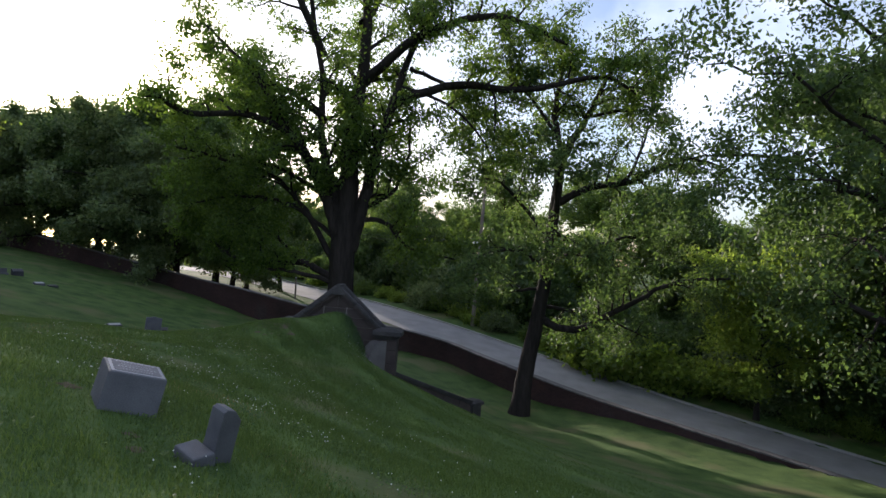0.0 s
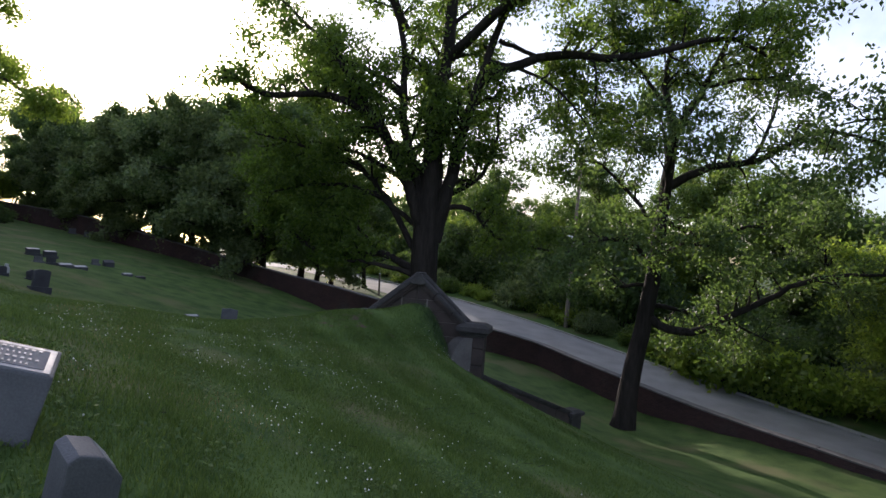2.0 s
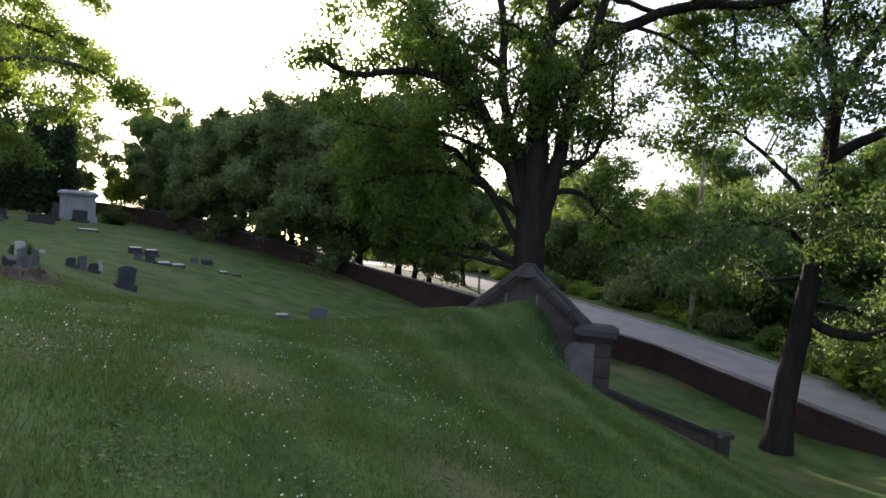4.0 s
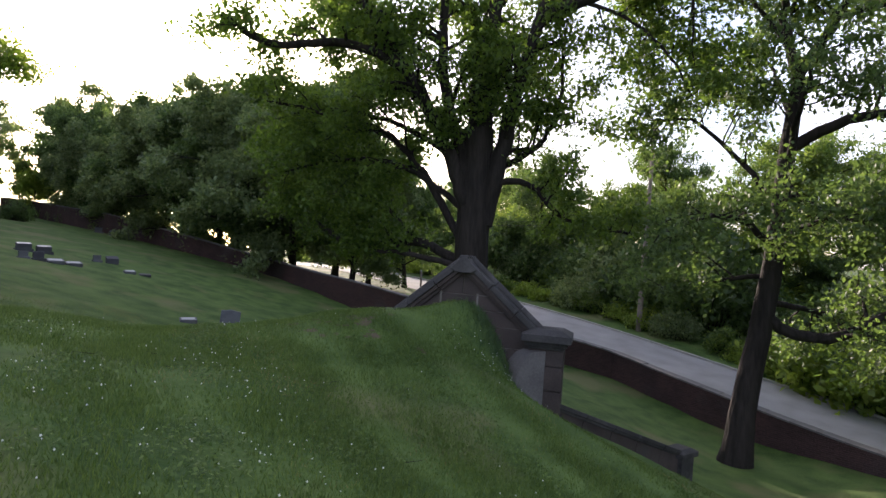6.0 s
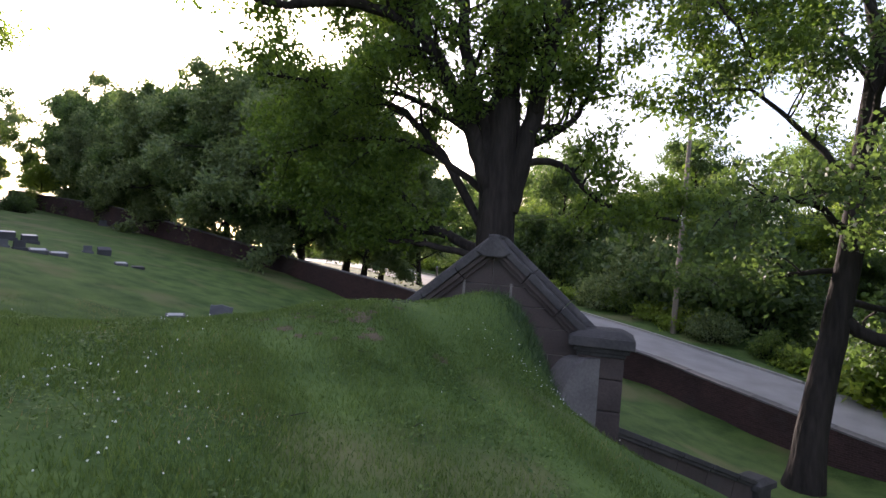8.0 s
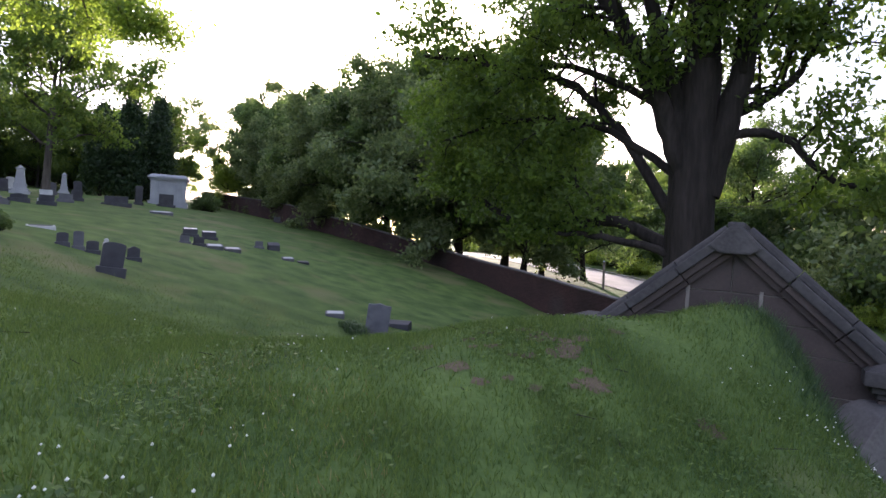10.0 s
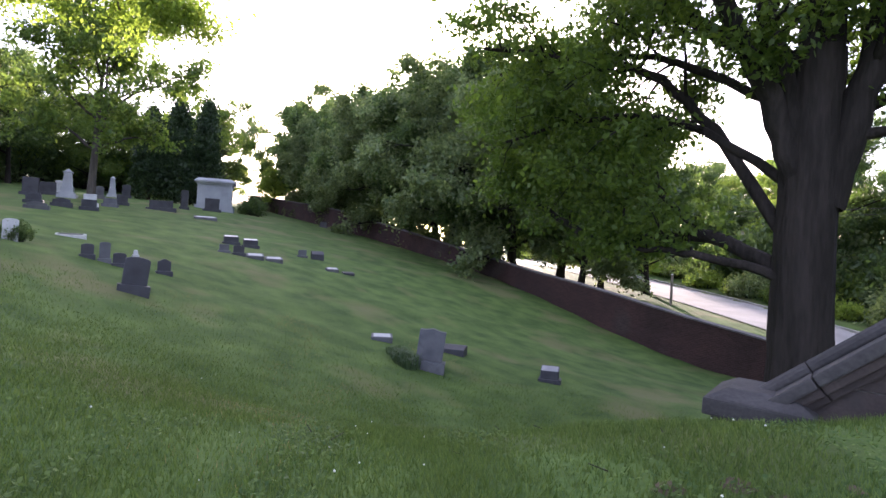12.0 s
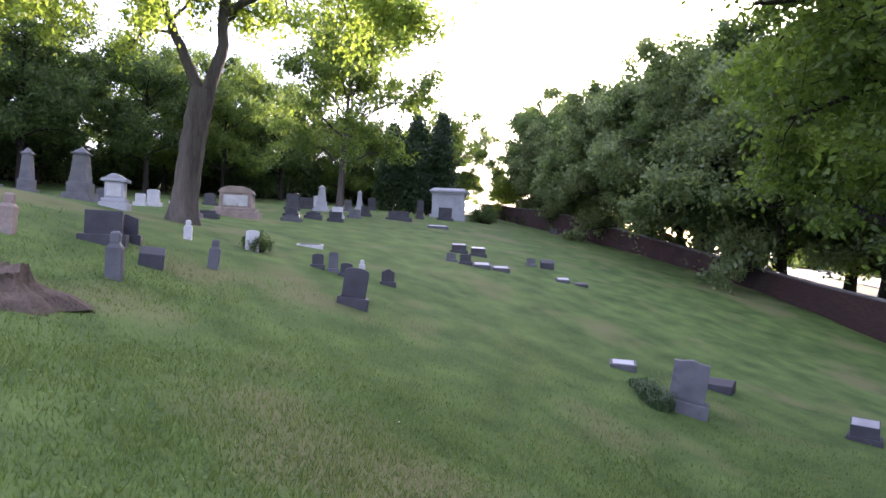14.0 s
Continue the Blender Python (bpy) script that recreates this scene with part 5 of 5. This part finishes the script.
for i, (x, y) in enumerate(((-14.2, 26.75), (-13.9, 26.62), (-14.5, 26.95), (-14.8, 27.2))):
    strap_plant(x, y, 80 + i, 0.42 - 0.04 * i, 0.26)
bush(3, -22.2, 21.0, 0.17, "leafy plant grown round a pale tablet", "grave plants", "grave_plant")
headstone(-22.1, 20.85, 0.34, 0.54, 0.14, MARBLE, "pale tablet half hidden by a plant", turn=68, top="round", base=False)


# ---- utility pole, wires, street lamp, road post ----
def pole(x, y):
    z = gz(x, y)
    root = thing("utility_pole", pose(x, y, z, 0, 4, 40), "weathered wooden utility pole by the road", "pole")
    v, f = [], []
    tube(v, f, [Vector((0, 0, -0.5)), Vector((0, 0, 6)), Vector((0, 0, 13.5))], [0.17, 0.14, 0.10], 12)
    link("shaft", mesh_of("shaft", v, f, POLE_WOOD, True), root)
    bm = bmesh.new()
    block(bm, -0.9, 0.9, -0.05, 0.05, 12.6, 12.72, 0.01)
    part("crossarm", bm, POLE_WOOD, root)
    for u in (-0.8, -0.4, 0.4, 0.8):
        bm = bmesh.new()
        bmesh.ops.create_cone(bm, segments=8, radius1=0.05, radius2=0.035, depth=0.16, cap_ends=True)
        bmesh.ops.transform(bm, matrix=pose(u, 0, 12.8), verts=bm.verts)
        part("insulator", bm, STEEL, root)
    v, f = [], []
    tube(v, f, [Vector((0, 0, 6.2)), Vector((-0.7, -0.6, 6.6)), Vector((-1.5, -1.3, 6.55))], [0.03, 0.03, 0.025], 6)
    link("lamp_arm", mesh_of("lamp_arm", v, f, STEEL, True), root)
    bm = bmesh.new()
    bmesh.ops.create_uvsphere(bm, u_segments=12, v_segments=8, radius=0.2)
    bmesh.ops.transform(bm, matrix=pose(-1.65, -1.4, 6.5) @ Matrix.Diagonal((1.5, 1, 0.6, 1)), verts=bm.verts)
    part("lamp_head", bm, GLASS_WHITE, root, "pale street lamp head", True)
    return Vector((x, y, z))


foot = pole(1.6, 48.2)


def wire(a, b, sag, r=0.012, name="overhead_cable"):
    pts = []
    for i in range(17):
        t = i / 16
        p = a.lerp(b, t)
        pts.append(p - Vector((0, 0, sag * 4 * t * (1 - t))))
    v, f = [], []
    tube(v, f, pts, [r] * 17, 5)
    tagged(link(name, mesh_of(name, v, f, CABLE, True)), "thin sagging overhead cable", "cable", "overhead cables")


for h, d in ((7.3, 0.0), (7.0, 0.3), (12.8, -0.5)):
    c = foot + Vector((h * 0.05, d * 0.4, h))
    wire(c, c + Vector((34, -24, -2.5)), 0.8)
    wire(c + Vector((0, 0.06, 0)), c + Vector((-30, 26, 2.5)), 0.8)


def road_post():
    x, y = -13.6, 51.0
    root = thing("marker_post", pose(x, y, gz(x, y)), "short pale wooden marker post on the verge", "post")
    bm = bmesh.new()
    block(bm, -0.07, 0.07, -0.07, 0.07, -0.4, 1.75, 0.015, top=(0.9, 0.9))
    part("shaft", bm, POLE_WOOD, root)
    bm = bmesh.new()
    block(bm, -0.075, 0.075, -0.075, 0.075, 1.75, 1.82, 0.02, top=(0.6, 0.6))
    part("cap", bm, STEEL, root)


road_post()


# ---- grass blades, clover heads and litter near the path ----
def grass():
    g = np.random.default_rng(3)
    n = 720000
    # denser beside the line walked
    t = g.uniform(0, 1, n)
    ax, ay = np.interp(t, [0, 0.3, 0.6, 1], [-0.6, -1.6, -3.0, -9.0]), np.interp(t, [0, 0.3, 0.6, 1], [2.5, 8.5, 15.0, 20.5])
    x, y = ax + g.normal(0, 3.3, n) * g.uniform(0.5, 1.5, n), ay + g.normal(0, 3.3, n) * g.uniform(0.5, 1.5, n)
    keep = (noise_field(x * 0.7, y * 0.7) > g.uniform(-1.0, 0.5, n)) & ~((y > 20.85) & (x > -6.4) & (x < 0.5))
    x, y = x[keep], y[keep]
    n = len(x)
    z = ground(x, y)
    h = g.uniform(0.02, 0.06, n) * (1 + 0.5 * noise_field(x * 1.3 + 9, y * 1.3))
    a = g.uniform(0, 2 * np.pi, n)
    w = g.uniform(0.003, 0.006, n)
    lean = g.uniform(0.1, 0.9, n) * h
    b = g.uniform(0, 2 * np.pi, n)
    p0 = np.stack([x - np.cos(a) * w, y - np.sin(a) * w, z - 0.01], -1)
    p1 = np.stack([x + np.cos(a) * w, y + np.sin(a) * w, z - 0.01], -1)
    p2 = np.stack([x + np.cos(b) * lean, y + np.sin(b) * lean, z + h], -1)
    me = quads_mesh("grass", np.stack([p0, p1, p2], 1).reshape(-1, 3), BLADE, 3)
    tagged(new("grass", me), "short tufted grass blades of the lawn", "grass", kind="stuff")


def blades(name, x, y, h0, h1, wide, mat, label, seed):
    g = np.random.default_rng(seed)
    n = len(x)
    z = ground(x, y)
    h, a, b = g.uniform(h0, h1, n), g.uniform(0, 2 * np.pi, n), g.uniform(0, 2 * np.pi, n)
    w, lean = wide * g.uniform(0.6, 1.2, n), g.uniform(0.2, 1.0, n) * h
    p0 = np.stack([x - np.cos(a) * w, y - np.sin(a) * w, z - 0.01], -1)
    p1 = np.stack([x + np.cos(a) * w, y + np.sin(a) * w, z - 0.01], -1)
    p2 = np.stack([x + np.cos(b) * lean, y + np.sin(b) * lean, z + h], -1)
    tagged(new(name, quads_mesh(name, np.stack([p0, p1, p2], 1).reshape(-1, 3), mat, 3)), label, "grass", kind="stuff")


def far_grass():
    g = np.random.default_rng(21)
    x, y = g.uniform(-25, -5, 300000), g.uniform(13, 34, 300000)
    keep = (noise_field(x * 0.5, y * 0.5) > g.uniform(-1.1, 0.6, len(x))) & ~((y > 20.8) & (x > -6.5))
    fade = smoothstep(0, 12, 1.3 * (x + 27) - (y - 14)) * smoothstep(-25, -17, x) * smoothstep(34, 26, y)
    keep &= fade > g.uniform(0.02, 1.0, len(x))
    blades("lawn_grass", x[keep], y[keep], 0.03, 0.075, 0.007, BLADE, "short grass of the wider lawn", 22)
    x, y = g.uniform(-20, 1, 170000), g.uniform(3, 30, 170000)
    patch = noise_field(x * 0.33 + 2, y * 0.41) + 0.5 * noise_field(x * 1.1, y * 0.9 + 5)
    keep = (patch > 0.36 + g.uniform(0, 0.7, len(x))) & ~((y > 20.8) & (x > -6.5) & (x < 1.0))
    blades("dry_grass", x[keep], y[keep], 0.02, 0.055, 0.004, STRAW, "straw-coloured dry grass in patches", 23)


def noise_field(x, y):
    return np.sin(x * 1.9 + 1.3 * np.sin(y * 1.1)) * np.sin(y * 2.3 + 1.1 * np.sin(x * 0.8)) * 0.7 + 0.4 * np.sin(x * 4.1 + y * 3.3)


grass()
far_grass()
gw = np.random.default_rng(44)
blades("tall_weeds", gw.normal(-3.05, 0.34, 2600), np.minimum(gw.normal(20.1, 0.42, 2600), 20.9), 0.06, 0.17, 0.006, STRAP_LEAF, "dark uncut weeds on the mound beside the vault", 45)


def clover():
    g = np.random.default_rng(6)
    n = 3000
    t = g.uniform(0, 1, n)
    ax, ay = np.interp(t, [0, 0.3, 0.6, 1], [-2.6, -3.4, -4.6, -8.0]), np.interp(t, [0, 0.3, 0.6, 1], [4.5, 8.0, 14.0, 17.0])
    x, y = ax + g.normal(0, 2.0, n), ay + g.normal(0, 2.2, n)
    keep = (noise_field(x * 0.6 + 4, y * 0.6) > g.uniform(-0.3, 0.9, n)) & ((y < 14.5) | (g.uniform(0, 1, n) < 0.15))
    # a thicker drift of heads on the flank of the mound
    x = np.concatenate([x[keep], g.normal(-2.85, 0.45, 70)])
    y = np.concatenate([y[keep], g.normal(18.9, 0.7, 70)])
    n = len(x)
    z = ground(x, y) + g.uniform(0.035, 0.085, n)
    r = g.uniform(0.005, 0.010, n)
    c = np.stack([x, y, z], -1)
    d = [np.array(q) for q in ((1, 0, 0), (0, 1, 0), (-1, 0, 0), (0, -1, 0), (0, 0, 1.1), (0, 0, -0.8))]
    v = [c + q * r[:, None] for q in d]
    tri = [(0, 1, 4), (1, 2, 4), (2, 3, 4), (3, 0, 4), (1, 0, 5), (2, 1, 5), (3, 2, 5), (0, 3, 5)]
    me = quads_mesh("clover", np.stack([np.stack([v[i] for i in f], 1) for f in tri], 1).reshape(-1, 3), CLOVER, 3)
    tagged(new("clover", me), "scattered small white clover heads in the lawn", "clover", kind="stuff")


clover()


def weed_leaves():
    g = np.random.default_rng(17)
    n = 90000
    t = g.uniform(0, 1, n)
    ax, ay = np.interp(t, [0, 0.3, 0.6, 1], [-1.6, -2.4, -3.6, -8.6]), np.interp(t, [0, 0.3, 0.6, 1], [4.0, 9.0, 15.0, 19.5])
    x, y = ax + g.normal(0, 2.6, n), ay + g.normal(0, 2.6, n)
    keep = (noise_field(x * 1.2 + 1, y * 1.1 + 3) > g.uniform(-0.1, 0.8, n)) & ~((y > 20.8) & (x > -6.4))
    x, y = x[keep], y[keep]
    n = len(x)
    c = np.stack([x, y, ground(x, y) + g.uniform(0.012, 0.05, n)], -1)
    a, s = g.uniform(0, 2 * np.pi, n), g.uniform(0.009, 0.022, n)
    u = np.stack([np.cos(a) * s, np.sin(a) * s, g.uniform(-0.5, 0.7, n) * s], -1)
    w = np.stack([-np.sin(a) * s * 0.7, np.cos(a) * s * 0.7, g.uniform(-0.4, 0.4, n) * s], -1)
    me = quads_mesh("weed_leaves", np.stack([c - u, c + w, c + u, c - w], 1).reshape(-1, 3), WEED_LEAF)
    tagged(new("weed_leaves", me), "low clover and weed leaves among the grass", "weeds", kind="stuff")


weed_leaves()


def soil_patch(x, y, r, seed, label="dark bare soil patch with dead leaves"):
    rr = random.Random(seed)
    v, f = [Vector((x, y, gz(x, y) + 0.014))], []
    n = 18
    for j in range(n):
        a = 2 * math.pi * j / n
        k = r * rr.uniform(0.55, 1.15)
        px, py = x + math.cos(a) * k, y + math.sin(a) * k
        v.append(Vector((px, py, gz(px, py) + 0.006)))
    for j in range(n):
        f.append((0, 1 + j, 1 + (j + 1) % n))
    tagged(link("soil_patch", mesh_of("soil_patch", v, f, SOIL, True)), label, "soil", "bare soil patches", "stuff")


for i, (x, y, r) in enumerate(((-2.25, 4.5, 0.07), (-3.2, 5.15, 0.11), (-2.05, 4.2, 0.08))):
    soil_patch(x, y, r, i)
rs = random.Random(31)
for i in range(30):
    soil_patch(-4.9 + rs.gauss(0, 0.38), 17.35 + rs.gauss(0, 0.42), rs.uniform(0.04, 0.12), 40 + i, "worn bare earth showing through thin grass")


def twig_litter():
    rr = random.Random(14)
    v, f = [], []
    for i in range(70):
        x, y = rr.uniform(-9, 0), rr.uniform(4, 20)
        z = gz(x, y) + 0.03
        a = rr.uniform(0, 6.28)
        ln = rr.uniform(0.05, 0.18)
        tube(v, f, [Vector((x, y, z)), Vector((x + math.cos(a) * ln, y + math.sin(a) * ln, z + rr.uniform(0, 0.03)))], [0.004, 0.002], 4)
    tagged(link("twig_litter", mesh_of("twig_litter", v, f, BARK)), "small dead twigs lying in the grass", "twigs", kind="stuff")


twig_litter()
